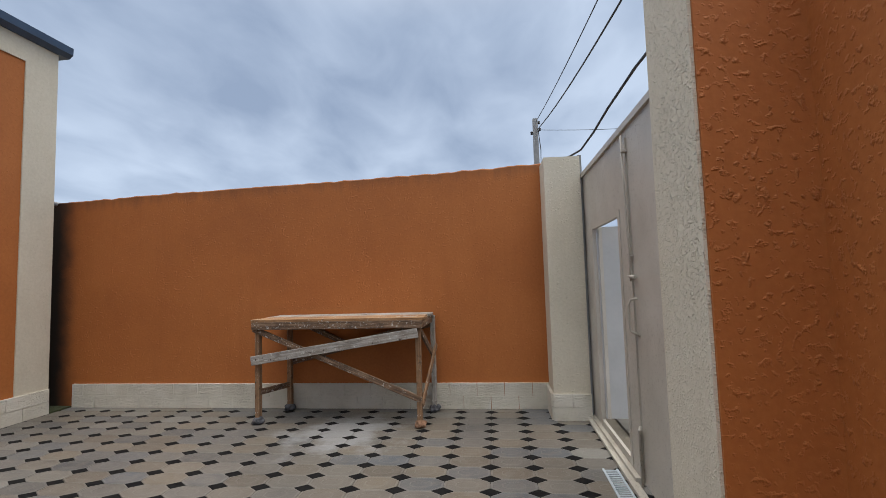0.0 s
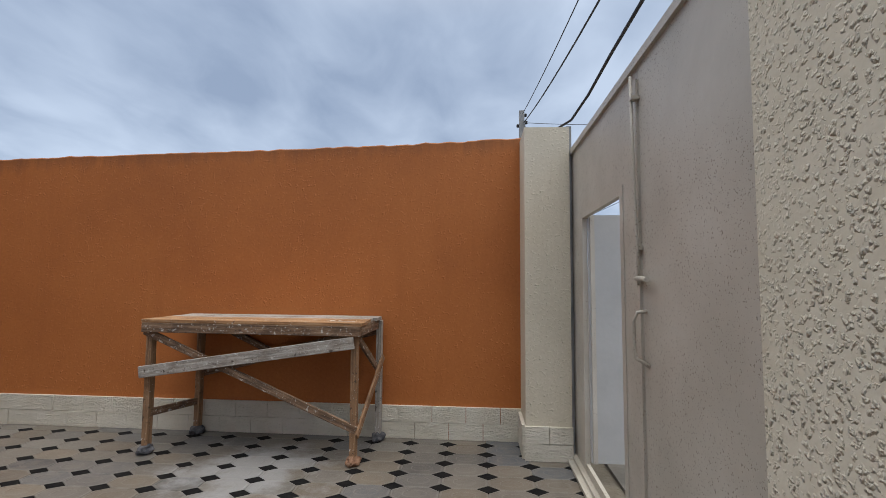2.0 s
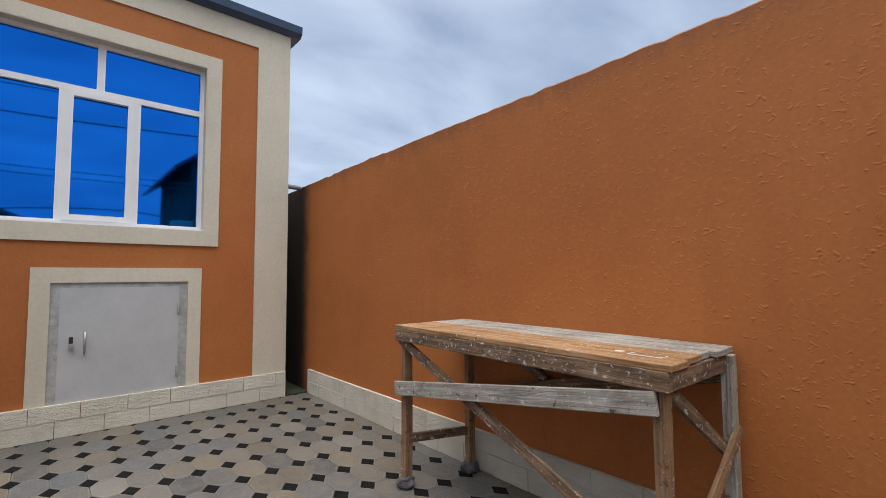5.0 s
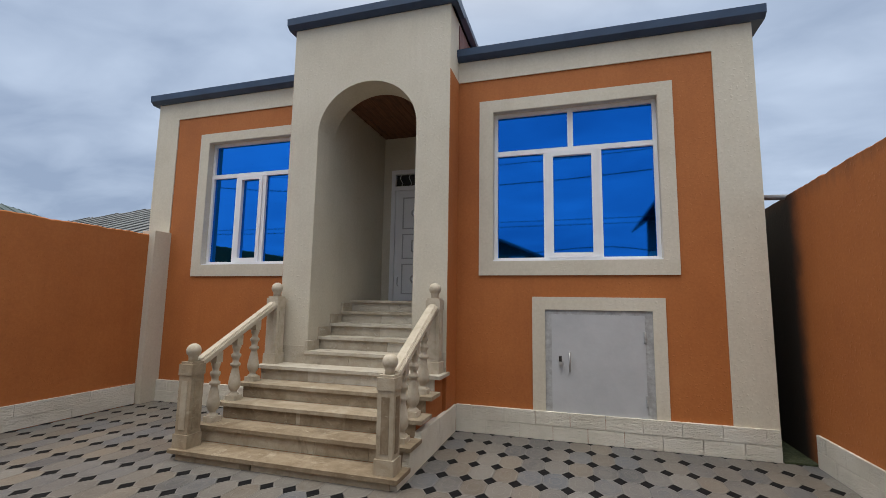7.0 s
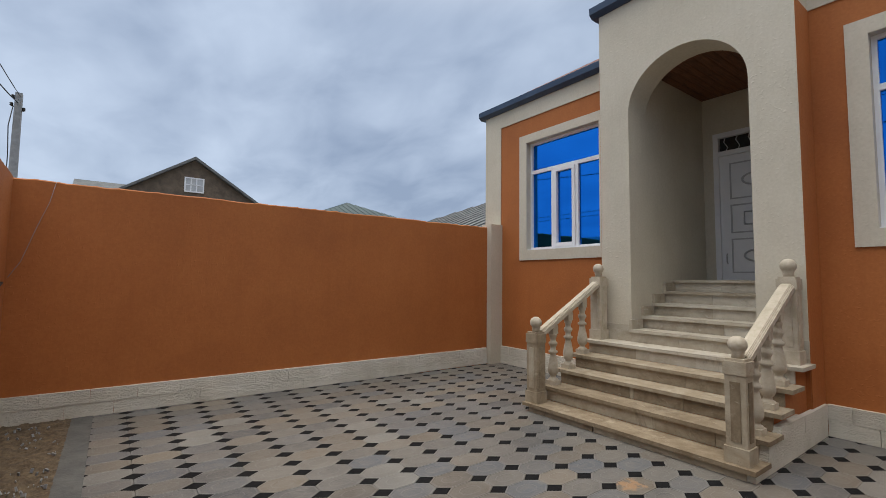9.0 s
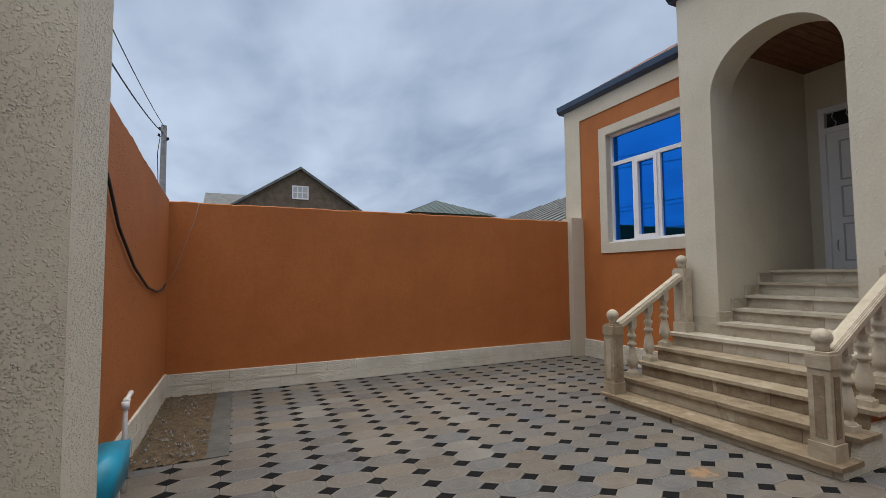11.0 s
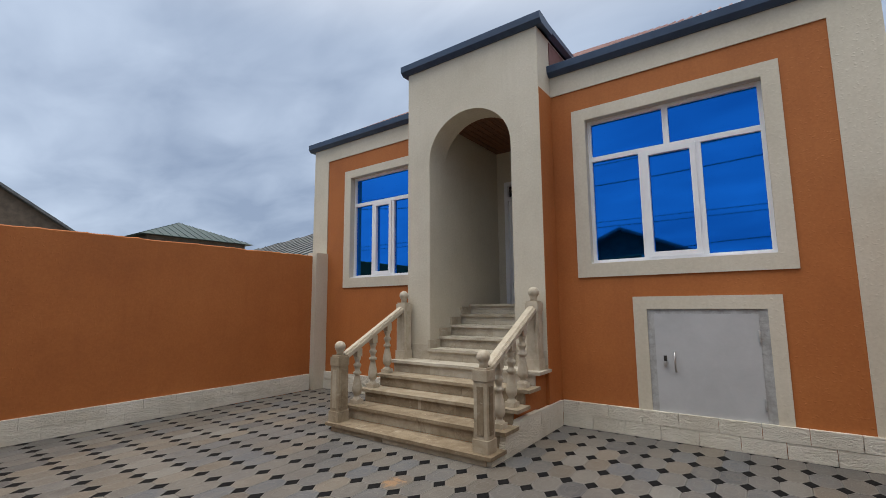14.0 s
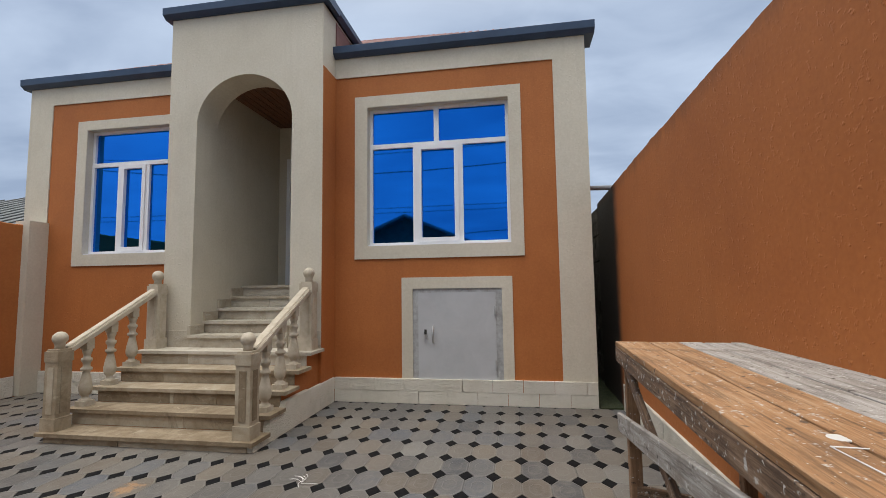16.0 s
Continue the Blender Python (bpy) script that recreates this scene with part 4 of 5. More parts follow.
plinth(house, 1, FACADE, 1.76, HOUSE_N, 0.36)
plinth(house, 1, FACADE, -2.69, -0.42, 0.40)
plinth(stair, 0, 1.741, -5.44, -4.78, 0.40)
bm = bmesh.new()
prism(bm, [(-4.78, 0.0), (-3.69, 0.0), (-3.69, 0.056), (-3.93, 0.056), (-3.96, 0.208), (-4.21, 0.208), (-4.24, 0.298), (-4.78, 0.298)], 1, 1.70, 1.762)
part("flank_plinth", rel(bm, S0), STONE_WHITE, stair, "cream split stone skirting of the stair flank")
plinth(wall_n, 0, NORTH - 0.004, -5.42, 0.50, 0.31, 0.0, 2, 0.145)
plinth(wall_s, 0, SOUTH + 0.004, -5.20, EAST - 0.02, 0.40, 0.0, 2, 0.135, 0.0014)
plinth(wall_e, 1, EAST - 0.004, SOUTH + 0.03, 1.45, 0.38, 0.0, 2, 0.145)
plinth(pn, 0, 4.815, 0.49, 0.875, 0.39, 0.0, 2, 0.135)
plinth(pn, 1, 0.495, 4.83, 5.21, 0.38, 0.0, 2, 0.135)

# ---- soil bed, cement strip, drain ----
bm = bmesh.new()
nx, ny = 26, 60
X0, X1, Y0, Y1 = 0.33, 0.89, SOUTH + 0.02, -0.58
grid = [[bm.verts.new((X0 + (X1 - X0) * i / nx, Y0 + (Y1 - Y0) * j / ny, 0.004 + 0.03 * max(0, noise.noise(Vector((i * 0.33, j * 0.33, 1)))) + 0.018 * noise.noise(Vector((i * 0.9, j * 0.9, 5))))) for j in range(ny + 1)] for i in range(nx + 1)]
for i in range(nx):
    for j in range(ny):
        bm.faces.new((grid[i][j], grid[i + 1][j], grid[i + 1][j + 1], grid[i][j + 1])).smooth = True
tagged(part("soil_bed", bm, SOIL), "brown bare soil bed with rubble along the wall", "soil", kind="stuff")
bm = bmesh.new()
rr = random.Random(5)
for k in range(110):
    x, y = rr.uniform(0.36, 0.86), rr.choice((rr.uniform(-2.6, -0.62), rr.uniform(-1.4, -0.62)))
    s = rr.uniform(0.004, 0.015)
    m = Matrix.Translation((x, y, 0.018 + s * 0.5)) @ Euler((rr.uniform(0, 3), rr.uniform(0, 3), rr.uniform(0, 3))).to_matrix().to_4x4()
    quad_box(bm, -s, s, -s * 0.6, s * 0.6, -s * 0.35, s * 0.35, m)
tagged(part("rubble", bm, CONCRETE), "pale chips of rubble lying on the soil", "rubble", kind="stuff")
box_part("cement_strip", (0.165, 0.335, SOUTH + 0.02, -0.58, -0.01, 0.006), CEMENT, None, "", 0.003)
tagged(bpy.data.objects["cement_strip"], "dark cement strip beside the soil bed", "strip", kind="structure")
drain = thing("drain_grate", (0.82, 3.3, 0), "grey slotted drain grate set in the floor", "drain")
for x0, x1 in ((0.70, 0.715), (0.80, 0.815)):
    bm = bmesh.new(); quad_box(bm, x0, x1, 2.75, 3.66, -0.004, 0.005)
    part("grate_rail", rel(bm, drain.location), GALVANISED, drain)
for k in range(30):
    bm = bmesh.new(); quad_box(bm, 0.715, 0.80, 2.755 + k * 0.03, 2.77 + k * 0.03, -0.002, 0.004)
    part("grate_bar", rel(bm, drain.location), GALVANISED, drain)


# ---- workbench ----
bench = thing("workbench", (-1.715, 4.895, 0), "rough site workbench of paint-splashed timber against the wall", "workbench")
bench.rotation_euler = (0, 0, radians(-1.9))


def beam(name, p0, p1, w, h, mat, parent, label="", roll=0.0, warp=0.0):
    """A timber from p0 to p1 in the parent's frame, w wide and h high, its grain along it."""
    p0, p1 = Vector(p0), Vector(p1)
    L = (p1 - p0).length
    bm = bmesh.new()
    k = 10
    rings = []
    sd = len(bpy.data.objects) * 0.37
    for i in range(k + 1):
        x = L * i / k
        j = [0.003 * noise.noise(Vector((x * 3, q, sd))) for q in range(4)]
        b = warp * math.sin(math.pi * i / k)
        rings.append([bm.verts.new((x, -w / 2 + j[0], -h / 2 + b)), bm.verts.new((x, w / 2 + j[1], -h / 2 + j[2] + b)), bm.verts.new((x, w / 2 + j[3], h / 2 + b)), bm.verts.new((x, -w / 2 + j[2], h / 2 + j[1] * 0.5 + b))])
    for a, b in zip(rings, rings[1:]):
        for q in range(4):
            bm.faces.new((a[q], a[(q + 1) % 4], b[(q + 1) % 4], b[q]))
    bm.faces.new(rings[0][::-1]); bm.faces.new(rings[-1])
    bmesh.ops.recalc_face_normals(bm, faces=bm.faces[:])
    soften(bm, 0.003, 1)
    ob = part(name, bm, mat, parent, label)
    d = (p1 - p0).normalized()
    up = Vector((0, 0, 1)) if abs(d.z) < 0.9 else Vector((0, 1, 0))
    side = up.cross(d).normalized()
    up = d.cross(side)
    m = Matrix((d, side, up)).transposed().to_4x4()
    ob.matrix_local = Matrix.Translation(p0) @ m @ Euler((roll, 0, 0)).to_matrix().to_4x4()
    return ob


TT = 1.10
XL, XR, YF, YB = -0.935, 0.925, -0.33, 0.335
widths = (0.17, 0.15, 0.12, 0.13, 0.11)
y = YF - 0.005
for k, w in enumerate(widths):
    beam("top_board", (XL - 0.01 + 0.012 * (k % 2), y + w / 2, TT - 0.014), (XR + 0.012 - 0.016 * (k % 3), y + w / 2, TT - 0.014 + 0.003 * (k % 2)), w - 0.004, 0.028, WOOD_ORANGE if k < 2 else WOOD_GREY, bench, "worn orange top board" if k < 2 else "grey weathered top board")
    y += w + 0.003
for yy in (YF + 0.012, YB - 0.015):
    beam("apron", (XL, yy, TT - 0.068), (XR, yy, TT - 0.068), 0.04, 0.078, WOOD_DARK, bench, "dark paint-splashed apron")
for xx in (XL + 0.02, 0.0, XR - 0.02):
    beam("cross_rail", (xx, YF + 0.035, TT - 0.068), (xx, YB - 0.037, TT - 0.068), 0.04, 0.074, WOOD_DARK, bench)
LEGS = {"fl": (XL + 0.045, YF + 0.06), "fr": (XR - 0.055, YF + 0.055), "bl": (XL + 0.15, YB - 0.11), "br": (XR + 0.0, YB - 0.06)}
for nm, (lx, ly) in LEGS.items():
    beam("leg", (lx, ly, 0.03), (lx, ly, TT - 0.03), 0.05, 0.062, WOOD_BROWN if nm != "br" else WOOD_GREY, bench, "square timber leg")
    bm = bmesh.new()
    bmesh.ops.create_icosphere(bm, subdivisions=3, radius=0.06)
    for v in bm.verts:
        v.co *= 1 + 0.45 * noise.noise(v.co * 22 + Vector((lx, ly, 0)))
        v.co.z = max(0.0, v.co.z * 0.75 + 0.032)
        v.co += Vector((lx, ly - 0.01, 0))
    part("foot_wrap", bm, BROWN_BAG if nm == "fr" else BAG, bench, "brown rag tied round the foot" if nm == "fr" else "dirty sacking tied round the foot")
beam("front_brace", (XL - 0.005, YF - 0.0, 0.665), (XR - 0.05, YF - 0.0, 0.945), 0.024, 0.095, WOOD_GREY, bench, "grey paint-splashed front brace")
beam("diagonal_brace", (XL + 0.0, YF + 0.035, 1.00), (XR - 0.03, YF + 0.03, 0.27), 0.024, 0.06, WOOD_DARK, bench, "thin diagonal brace")
beam("rear_brace", (XL + 0.12, YB - 0.06, 0.55), (XR - 0.03, YB - 0.05, 0.98), 0.024, 0.085, WOOD_DARK, bench)
beam("rear_brace", (XL + 0.22, YB - 0.03, 1.02), (XL + 0.80, YB - 0.03, 0.76), 0.024, 0.06, WOOD_DARK, bench)
beam("side_stretcher", (LEGS["fl"][0] + 0.02, LEGS["fl"][1], 0.33), (LEGS["bl"][0] - 0.0, LEGS["bl"][1], 0.30), 0.026, 0.06, WOOD_DARK, bench)
beam("side_brace", (LEGS["fr"][0] + 0.03, LEGS["fr"][1] - 0.02, 0.22), (LEGS["br"][0] + 0.03, LEGS["br"][1] + 0.02, 0.74), 0.024, 0.055, WOOD_BROWN, bench)
beam("side_brace", (LEGS["fr"][0] + 0.0, LEGS["fr"][1] + 0.02, 1.0), (LEGS["br"][0] + 0.0, LEGS["br"][1] - 0.02, 0.62), 0.024, 0.055, WOOD_DARK, bench)
# dried paint on the boards: a round drip and chalked strokes
bm = bmesh.new()
turned(bm, [(0.023, TT - 0.002), (0.022, TT + 0.001)], 0.64, -0.17, 18)
part("paint_blot", bm, LITTER, bench, "round white paint blot")
for pts in (((0.70, -0.22), (0.84, -0.215), (0.845, -0.15), (0.705, -0.155), (0.70, -0.22)), ((0.46, -0.12), (0.60, -0.05), (0.61, -0.15)), ((0.50, -0.09), (0.57, -0.09)),
            ((0.66, -0.05), (0.72, -0.08), (0.77, -0.04)), ((0.68, -0.09), (0.80, -0.07))):
    bm = bmesh.new()
    tube(bm, [(a, b, TT + 0.0005) for a, b in pts], 0.002, 5)
    part("paint_stroke", bm, LITTER, bench, "thin white paint stroke")

# ---- water pipe, tank, cables ----
pipe = thing("water_pipe", (0.80, -0.2, 0), "thin white standpipe bent towards the wall", "pipe")
bm = bmesh.new()
tube(bm, [(0.80, -0.22, -0.01), (0.80, -0.20, 0.30), (0.80, -0.21, 0.575), (0.805, -0.25, 0.60), (0.83, -0.55, 0.585), (0.85, -0.62, 0.57)], 0.016, 10)
part("pipe_run", rel(bm, pipe.location), PVC, pipe)
bm = bmesh.new()
tube(bm, [(0.80, -0.205, 0.55), (0.80, -0.205, 0.60)], 0.024, 10); tube(bm, [(0.80, -0.21, 0.59), (0.803, -0.26, 0.60)], 0.023, 10)
part("elbow", rel(bm, pipe.location), PVC, pipe)
tank = thing("water_tub", (0.74, 0.27, 0), "sky-blue plastic tub on thin legs beside the wall", "tub")
bm = bmesh.new()
vs = quad_box(bm, 0.735, 0.88, 0.02, 0.50, 0.19, 0.41)
for v in bm.verts:
    if v.co.z > 0.3:
        v.co.x = 0.82 + (v.co.x - 0.82) * 1.1
        v.co.y = 0.27 + (v.co.y - 0.27) * 1.06
soften(bm, 0.035, 3)
for f in bm.faces:
    f.smooth = True
part("body", rel(bm, tank.location), BLUE_PLASTIC, tank)
for lx, ly in ((0.78, 0.06), (0.86, 0.06), (0.78, 0.45), (0.86, 0.45)):
    bm = bmesh.new()
    tube(bm, [(lx, ly, -0.01), (lx, ly, 0.22)], 0.014, 8)
    part("leg", rel(bm, tank.location), PVC, tank)


def sagging(p, q, sag, k=28):
    p, q = Vector(p), Vector(q)
    return [p.lerp(q, i / k) - Vector((0, 0, sag * 4 * (i / k) * (1 - i / k))) for i in range(k + 1)]


def cable(name, pts, r, label, group=""):
    bm = bmesh.new()
    tube(bm, pts, r, 6)
    return tagged(part(name, bm, RUBBER), label, "cable", group)


cable("overhead_wire", sagging((1.42, 14.35, 6.45), (2.48, -14, 6.5), 0.92), 0.010, "black overhead wire strung between street poles", "street wires")
cable("overhead_wire", sagging((1.46, 14.4, 6.2), (2.52, -14, 6.3), 1.30), 0.015, "black overhead wire strung between street poles", "street wires")
cable("overhead_wire", sagging((5.6, 40, 5.6), (5.6, -40, 5.6), 1.1), 0.012, "black overhead wire strung between street poles", "street wires")
cable("overhead_wire", sagging((5.7, 40, 5.5), (5.7, -40, 5.45), 1.15), 0.012, "black overhead wire strung between street poles", "street wires")
cable("overhead_wire", sagging((1.42, 14.4, 6.2), (7.5, 12.5, 5.6), 0.15), 0.008, "black overhead wire strung between street poles", "street wires")
cable("supply_cable", [(0.52, 4.98, 2.74), (0.62, 4.95, 2.76), (0.70, 4.97, 2.745), (0.80, 4.98, 2.77), (0.90, 4.85, 2.80), (0.96, 4.5, 2.87), (0.98, 4.0, 2.92), (0.97, 3.2, 2.90), (0.96, 2.4, 2.83), (0.93, 1.7, 2.74),
                       (0.885, 1.2, 2.66), (0.885, 0.7, 2.55), (0.88, 0.50, 2.36), (0.88, 0.25, 2.20), (0.88, 0.05, 2.06), (0.88, -0.25, 1.79), (0.88, -0.80, 1.52), (0.88, -1.4, 1.345), (0.88, -1.9, 1.29), (0.885, -2.35, 1.30), (0.89, -2.6, 1.35)], 0.011, "black supply cable sagging along the wall over the gate")
bm = bmesh.new()
tube(bm, [(0.88, -2.78, 1.40), (0.80, -2.79, 1.55), (0.70, -2.79, 1.90), (0.62, -2.79, 2.15), (0.58, -2.79, 2.36)], 0.0025, 5)
tagged(part("thin_wire", bm, CONCRETE), "thin pale wire running up the wall", "cable")


def pole(x, y, h):
    p = thing("power_pole", (x, y, -0.05), "grey concrete power pole with wires and insulators", "pole", "street poles")
    bm = bmesh.new()
    a, b = 0.11, 0.075
    vs = [bm.verts.new((sx * w, sy * w, z)) for z, w in ((0, a), (h, b)) for sx, sy in ((-1, -1), (1, -1), (1, 1), (-1, 1))]
    for f in ((3, 2, 1, 0), (4, 5, 6, 7), (0, 1, 5, 4), (1, 2, 6, 5), (2, 3, 7, 6), (3, 0, 4, 7)):
        bm.faces.new([vs[i] for i in f])
    soften(bm, 0.012, 1)
    part("shaft", bm, CONCRETE, p)
    for dz, dx in ((-0.12, 0.12), (-0.35, 0.14), (-0.45, -0.12)):
        bm = bmesh.new()
        turned(bm, [(0.02, h + dz - 0.05), (0.045, h + dz - 0.03), (0.03, h + dz), (0.045, h + dz + 0.03), (0.02, h + dz + 0.05)], dx, 0.02, 10)
        quad_box(bm, min(0, dx), max(0, dx), -0.012, 0.012, h + dz - 0.06, h + dz - 0.045)
        part("insulator", bm, DARK_IRON, p)
    bm = bmesh.new()
    tube(bm, [(0.1, 0.05, h - 0.4), (0.16, 0.1, h - 1.0), (0.13, 0.06, h - 1.8), (0.12, 0.05, 0.1)], 0.012, 6)
    part("down_lead", bm, RUBBER, p)
    return p


pole(1.40, 14.44, 6.62)
pole(2.50, -14.0, 6.62)
pole(5.65, 40.0, 5.7)
pole(5.65, -40.0, 5.7)
# pipe bridging the side passage
bm = bmesh.new()
tube(bm, [(-5.75, 4.85, 2.62), (-5.75, 5.6, 2.60)], 0.03, 10)
tagged(part("gutter_pipe", bm, CONCRETE), "grey pipe crossing the gap above the boundary wall", "pipe")


# ---- neighbouring houses ----
def gable_house(at, w, d, eave, apex, wall_mat, roof_mat, label, ridge_along_y=True, overhang=0.35, win=None):
    t = thing("neighbour_house", at, label, "house", "neighbouring houses")
    bm = bmesh.new()
    prism(bm, [(-w / 2, 0), (w / 2, 0), (w / 2, eave), (0, apex), (-w / 2, eave)], 1, -d / 2, d / 2)
    rot = Matrix.Rotation(0 if ridge_along_y else math.pi / 2, 4, "Z")
    bm.transform(rot)
    part("wall", bm, wall_mat, t)
    s = (apex - eave) / (w / 2)
    for sgn in (-1, 1):
        bm = bmesh.new()
        e = w / 2 + overhang
        prism(bm, [(0, apex + 0.02), (sgn * e, apex + 0.02 - s * e), (sgn * e, apex + 0.14 - s * e), (0, apex + 0.16)], 1, -d / 2 - overhang, d / 2 + overhang)
        bm.transform(rot)
        part("roof", bm, roof_mat, t)
    if win:
        x0, x1, z0, z1 = win
        fr = bmesh.new()
        yy = d / 2
        for a, b, c, e in ((x0, x1, z0, z0 + 0.06), (x0, x1, z1 - 0.06, z1), (x0, x0 + 0.06, z0 + 0.06, z1 - 0.06), (x1 - 0.06, x1, z0 + 0.06, z1 - 0.06),
                           (x0 + 0.06, x1 - 0.06, z0 + 0.47 * (z1 - z0), z0 + 0.53 * (z1 - z0)), (x0 + 0.36 * (x1 - x0), x0 + 0.42 * (x1 - x0), z0 + 0.06, z1 - 0.06), (x0 + 0.64 * (x1 - x0), x0 + 0.70 * (x1 - x0), z0 + 0.06, z1 - 0.06)):
            quad_box(fr, a, b, yy, yy + 0.07, c, e)
        wn = part("window", fr, PVC, t, "white framed attic window")
        bm = bmesh.new()
        quad_box(bm, x0 + 0.03, x1 - 0.03, yy + 0.004, yy + 0.03, z0 + 0.03, z1 - 0.03)
        part("pane", bm, STEEL, wn)
    return t


def hip_house(at, w, d, eave, apex, wall_mat, roof_mat, label):
    t = thing("neighbour_house", at, label, "house", "neighbouring houses")
    bm = bmesh.new()
    quad_box(bm, -w / 2, w / 2, -d / 2, d / 2, 0, eave)
    part("wall", bm, wall_mat, t)
    bm = bmesh.new()
    e = 0.4
    r = max(0.05, (d - w) / 2)
    pts = [(-w / 2 - e, -d / 2 - e, eave), (w / 2 + e, -d / 2 - e, eave), (w / 2 + e, d / 2 + e, eave), (-w / 2 - e, d / 2 + e, eave), (0, -r, apex), (0, r, apex)]
    vs = [bm.verts.new(p) for p in pts]
    for f in ((0, 1, 4), (1, 2, 5, 4), (2, 3, 5), (3, 0, 4, 5), (3, 2, 1, 0)):
        bm.faces.new([vs[i] for i in f])
    bmesh.ops.recalc_face_normals(bm, faces=bm.faces[:])
    rf = part("roof", bm, roof_mat, t)
    # standing ribs
    bm = bmesh.new()
    for i in range(int(w / 0.45) + 1):
        x = -w / 2 + i * 0.45
        f = 1 - abs(x) / (w / 2 + e)
        for s in (1, -1):
            tube(bm, [(x, s * (d / 2 + e), eave + 0.02), (x, s * ((d / 2 + e) + (r - d / 2 - e) * f), eave + 0.02 + (apex - eave) * f)], 0.016, 5)
    for i in range(int(d / 0.45) + 1):
        y = -d / 2 + i * 0.45
        f = min(1, (d / 2 + e - abs(y)) / (d / 2 + e - r))
        for s in (1, -1):
            tube(bm, [(s * (w / 2 + e), y, eave + 0.02), (s * (w / 2 + e) * (1 - f), y, eave + 0.02 + (apex - eave) * f)], 0.016, 5)
    part("roof_rib", bm, roof_mat, rf)
    return t


gable_house((-2.9, -27.0, -0.05), 7.4, 10.0, 4.9, 7.30, BROWN_BRICK, ASBESTOS, "unplastered brown masonry house with a grey gabled roof", True, 0.25, (-0.45, 0.42, 5.68, 6.42))
gable_house((-1.4, -33.5, -0.05), 6.0, 7.2, 5.6, 7.5, BROWN_BRICK, ASBESTOS, "low brown house with a grey sheet roof", False, 0.25)
hip_house((-12.8, -26.0, -0.05), 5.6, 6.0, 5.45, 6.8, BROWN_BRICK, GREEN_ROOF, "house with a dark green hipped metal roof")
hip_house((-13.6, -9.2, -0.05), 11.0, 8.6, 2.85, 5.3, CREAM, ASBESTOS, "house with a grey corrugated hipped roof")
gable_house((16.0, -1.6, -0.05), 8.0, 9.0, 3.35, 5.05, BROWN_BRICK, ASBESTOS, "grey gabled house across the street", False, 0.5)
gable_house((12.0, 11.15, -0.05), 8.6, 6.5, 6.1, 9.4, BROWN_BRICK, BLUE_METAL, "tall dark house across the street", False, 0.7)
gable_house((15.0, -14.0, -0.05), 8.0, 9.0, 3.0, 4.4, BROWN_BRICK, ASBESTOS, "low grey house across the street", True, 0.5)
bm = bmesh.new()
quad_box(bm, 6.7, 6.95, -40, 40, -0.06, 2.1)
tagged(part("street_wall", bm, CREAM), "pale plastered wall across the street", "wall", kind="structure")

# ---- scraps on the floor ----
scrap = thing("twine_scrap", (-3.23, 2.47, 0), "tangle of white plastic twine on the tiles", "litter")
rr = random.Random(11)
for k in range(7):
    a = rr.uniform(0, 6.28)
    bm = bmesh.new()
    tube(bm, [(0.10 * s * math.cos(a + 0.5 * s) + 0.01 * k, 0.13 * s * math.sin(a + 0.6 * s), 0.006 + 0.03 * s * (1 - s)) for s in (0, 0.25, 0.5, 0.75, 1.0)], 0.002, 5)
    part("strand", bm, LITTER, scrap)

# ---- floor tiles ----
PXT, PYT, OX, OY, ANG = 0.3338, 0.2060, -4.142, 2.814, radians(0.3)
A2, B2, DX, DY = PXT / 2, PYT / 2, 0.080, 0.058
OCT = [(A2 - DX, -B2), (A2, -B2 + DY), (A2, B2 - DY), (A2 - DX, B2), (-A2 + DX, B2), (-A2, B2 - DY), (-A2, -B2 + DY), (-A2 + DX, -B2)]
DIA = [(DX, 0), (0, DY), (-DX, 0), (0, -DY)]


def tile_geometry(outline, rings):
    """Stacked rings (scale, shrink in metres, z) of one outline, closed by a top face."""
    vs, fs = [], []
    k = len(outline)
    for s, g, z in rings:
        for x, y in outline:
            r = math.hypot(x, y)
            f = s * (r - g) / r
            vs.append((x * f, y * f, z))
    for j in range(len(rings) - 1):
        for i in range(k):
            fs.append((j * k + i, j * k + (i + 1) % k, (j + 1) * k + (i + 1) % k, (j + 1) * k + i))
    fs.append(tuple((len(rings) - 1) * k + i for i in range(k)))
    return vs, fs


OCT_G = tile_geometry(OCT, [(1, 0.0016, -0.012), (1, 0.0016, -0.0015), (1, 0.0035, 0.0), (0.90, 0, 0.0002), (0.865, 0, -0.0016), (0.50, 0, -0.0012), (0.45, 0, -0.0002), (0.38, 0, -0.0012)])
DIA_G = tile_geometry(DIA, [(1, 0.0018, -0.012), (1, 0.0018, -0.002), (1, 0.004, -0.0005)])


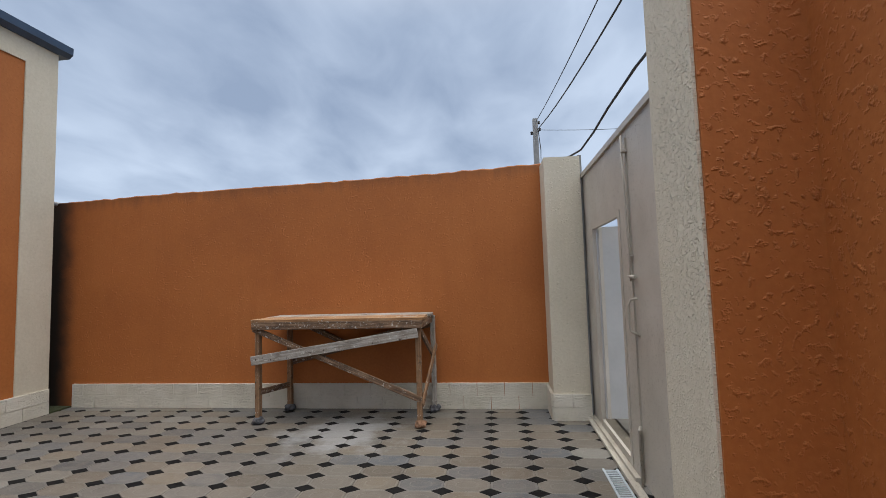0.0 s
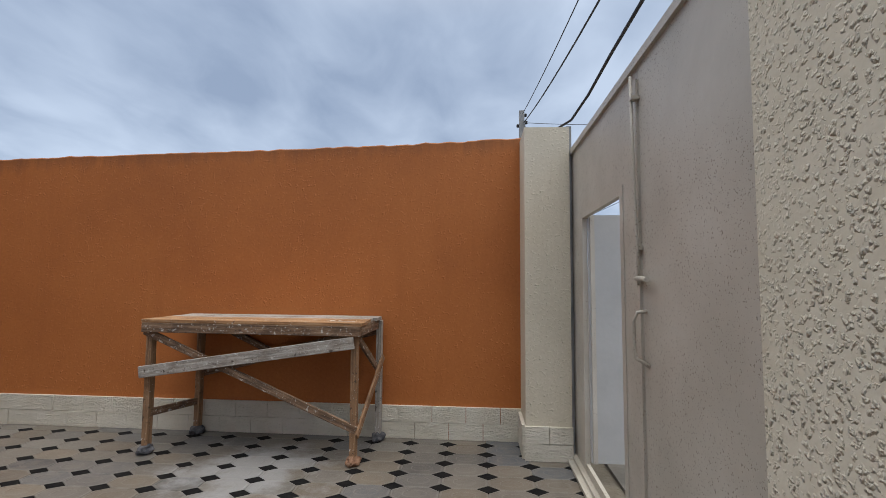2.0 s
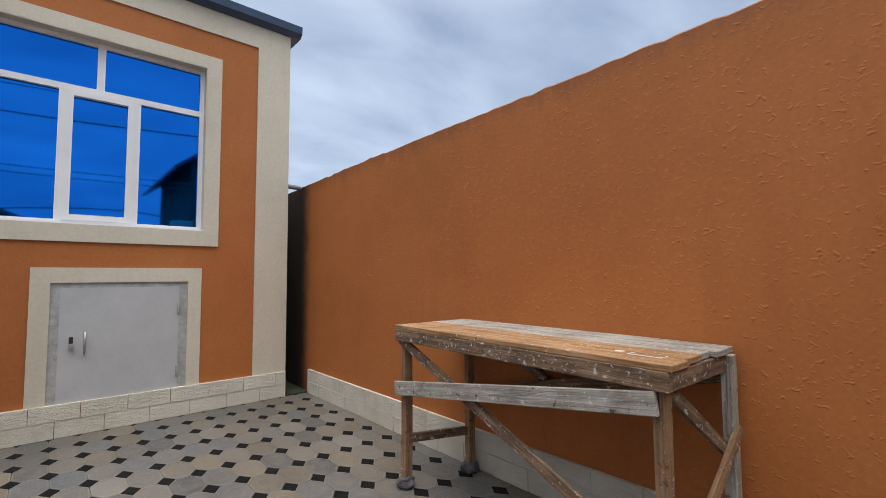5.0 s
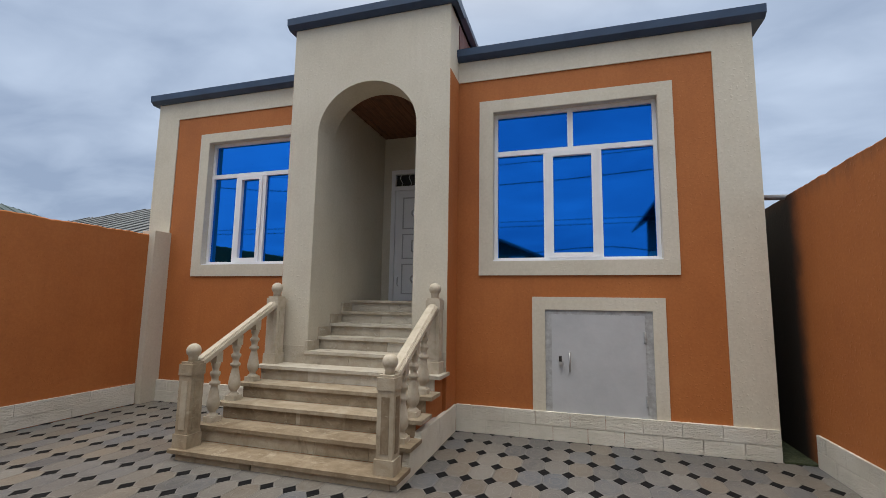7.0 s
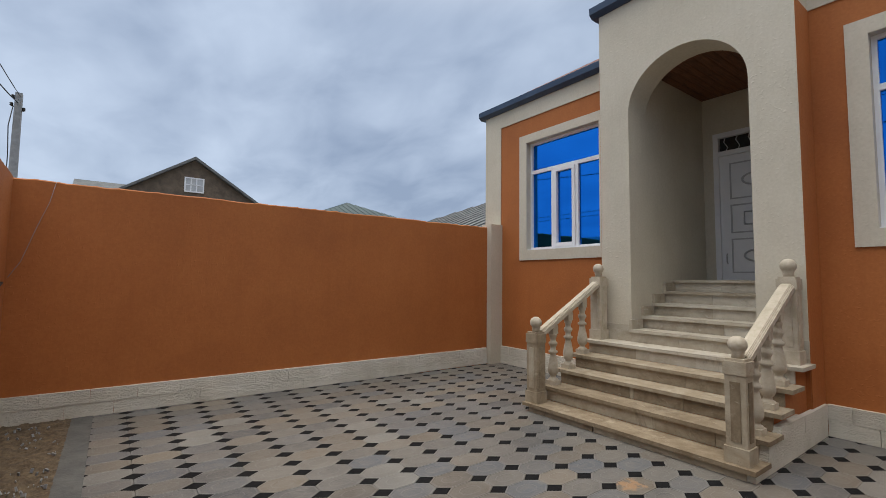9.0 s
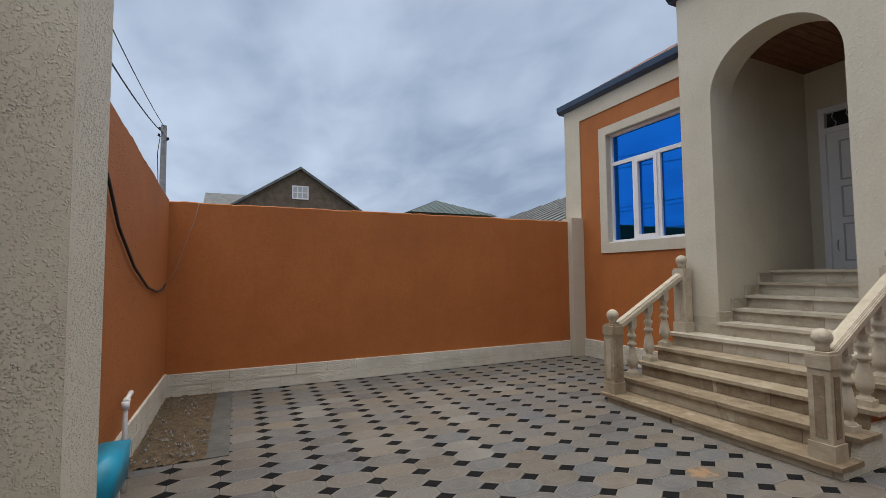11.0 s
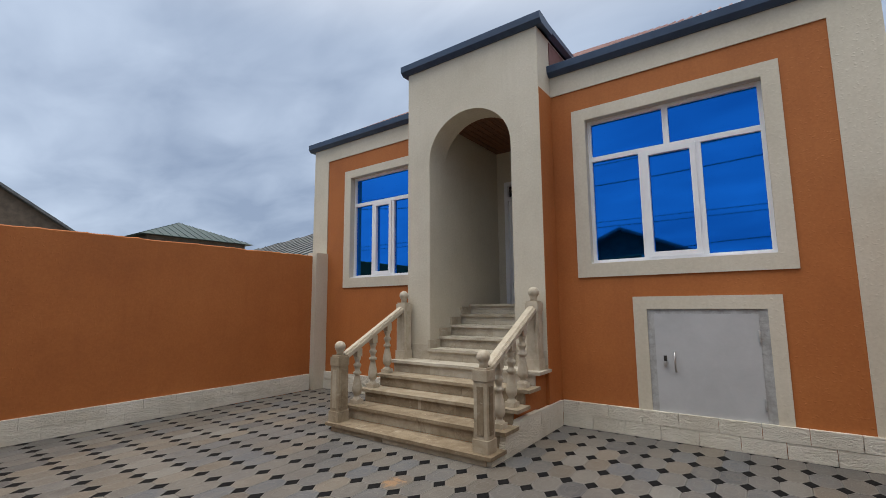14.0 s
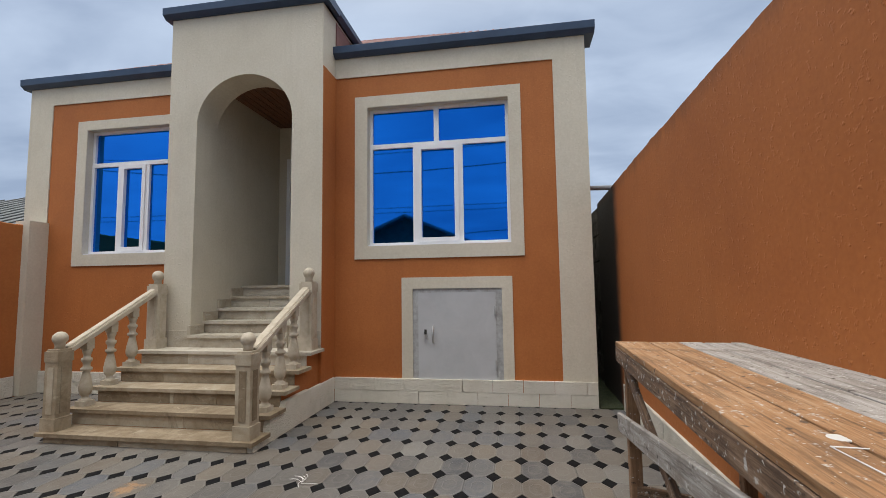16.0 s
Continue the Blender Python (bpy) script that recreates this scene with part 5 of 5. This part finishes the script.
def tile_mesh(name, geo, mats, rim):
    me = bpy.data.meshes.new(name)
    me.from_pydata(geo[0], [], geo[1])
    for m in mats:
        me.materials.append(m)
    if rim:
        for i, p in enumerate(me.polygons):
            p.material_index = 1 if 16 <= i < 24 or 40 <= i < 48 else 0
    me.update()
    return me


oct_me, dia_me = tile_mesh("tile", OCT_G, (TILE, TILE_RIM), True), tile_mesh("inset", DIA_G, (BLACK_TILE,), False)
rest = {"octagon_tiles": ([], [], [], (TILE, TILE_RIM)), "black_insets": ([], [], [], (BLACK_TILE,))}
count = {"tile": 0, "inset": 0}
ca, sa = math.cos(ANG), math.sin(ANG)
for i in range(-8, 18):
    for j in range(-30, 16):
        for kind, ou, ov in (("tile", 0.5, 0.5), ("inset", 0.0, 0.0)):
            u, v = (i + ou) * PXT, (j + ov) * PYT
            x, y = OX + u * ca - v * sa, OY + u * sa + v * ca
            if not (-5.55 < x < 0.95 and SOUTH - 0.05 < y < NORTH + 0.08):
                continue
            if x > 0.26 and y < -0.66 or x < -3.82 and -0.33 < y < 1.62:
                continue
            rz = 0.0011 * noise.noise(Vector((i * 3.1, j * 2.7, ou)))
            yaw = ANG + 0.006 * noise.noise(Vector((i * 1.7, j * 1.3, 9)))
            if x > -3.45 and y > 0.75 and x < 0.86 and count[kind] < 300:
                count[kind] += 1
                ob = new("tile" if kind == "tile" else "black_inset", oct_me if kind == "tile" else dia_me)
                ob.parent = floor
                ob.location, ob.rotation_euler = (x, y, rz), (0, 0, yaw)
            else:
                geo = OCT_G if kind == "tile" else DIA_G
                vs, fs, ms, _ = rest["octagon_tiles" if kind == "tile" else "black_insets"]
                o = len(vs)
                cy, sy = math.cos(yaw), math.sin(yaw)
                vs += [(x + a * cy - b * sy, y + a * sy + b * cy, c + rz) for a, b, c in geo[0]]
                fs += [tuple(o + q for q in f) for f in geo[1]]
                ms += [1 if kind == "tile" and (16 <= q < 24 or 40 <= q < 48) else 0 for q in range(len(geo[1]))]
for name, (vs, fs, ms, mats) in rest.items():
    me = bpy.data.meshes.new(name)
    me.from_pydata(vs, [], fs)
    for m in mats:
        me.materials.append(m)
    me.polygons.foreach_set("material_index", ms)
    ob = new(name, me)
    ob.parent = floor
    tagged(ob, kind="stuff")
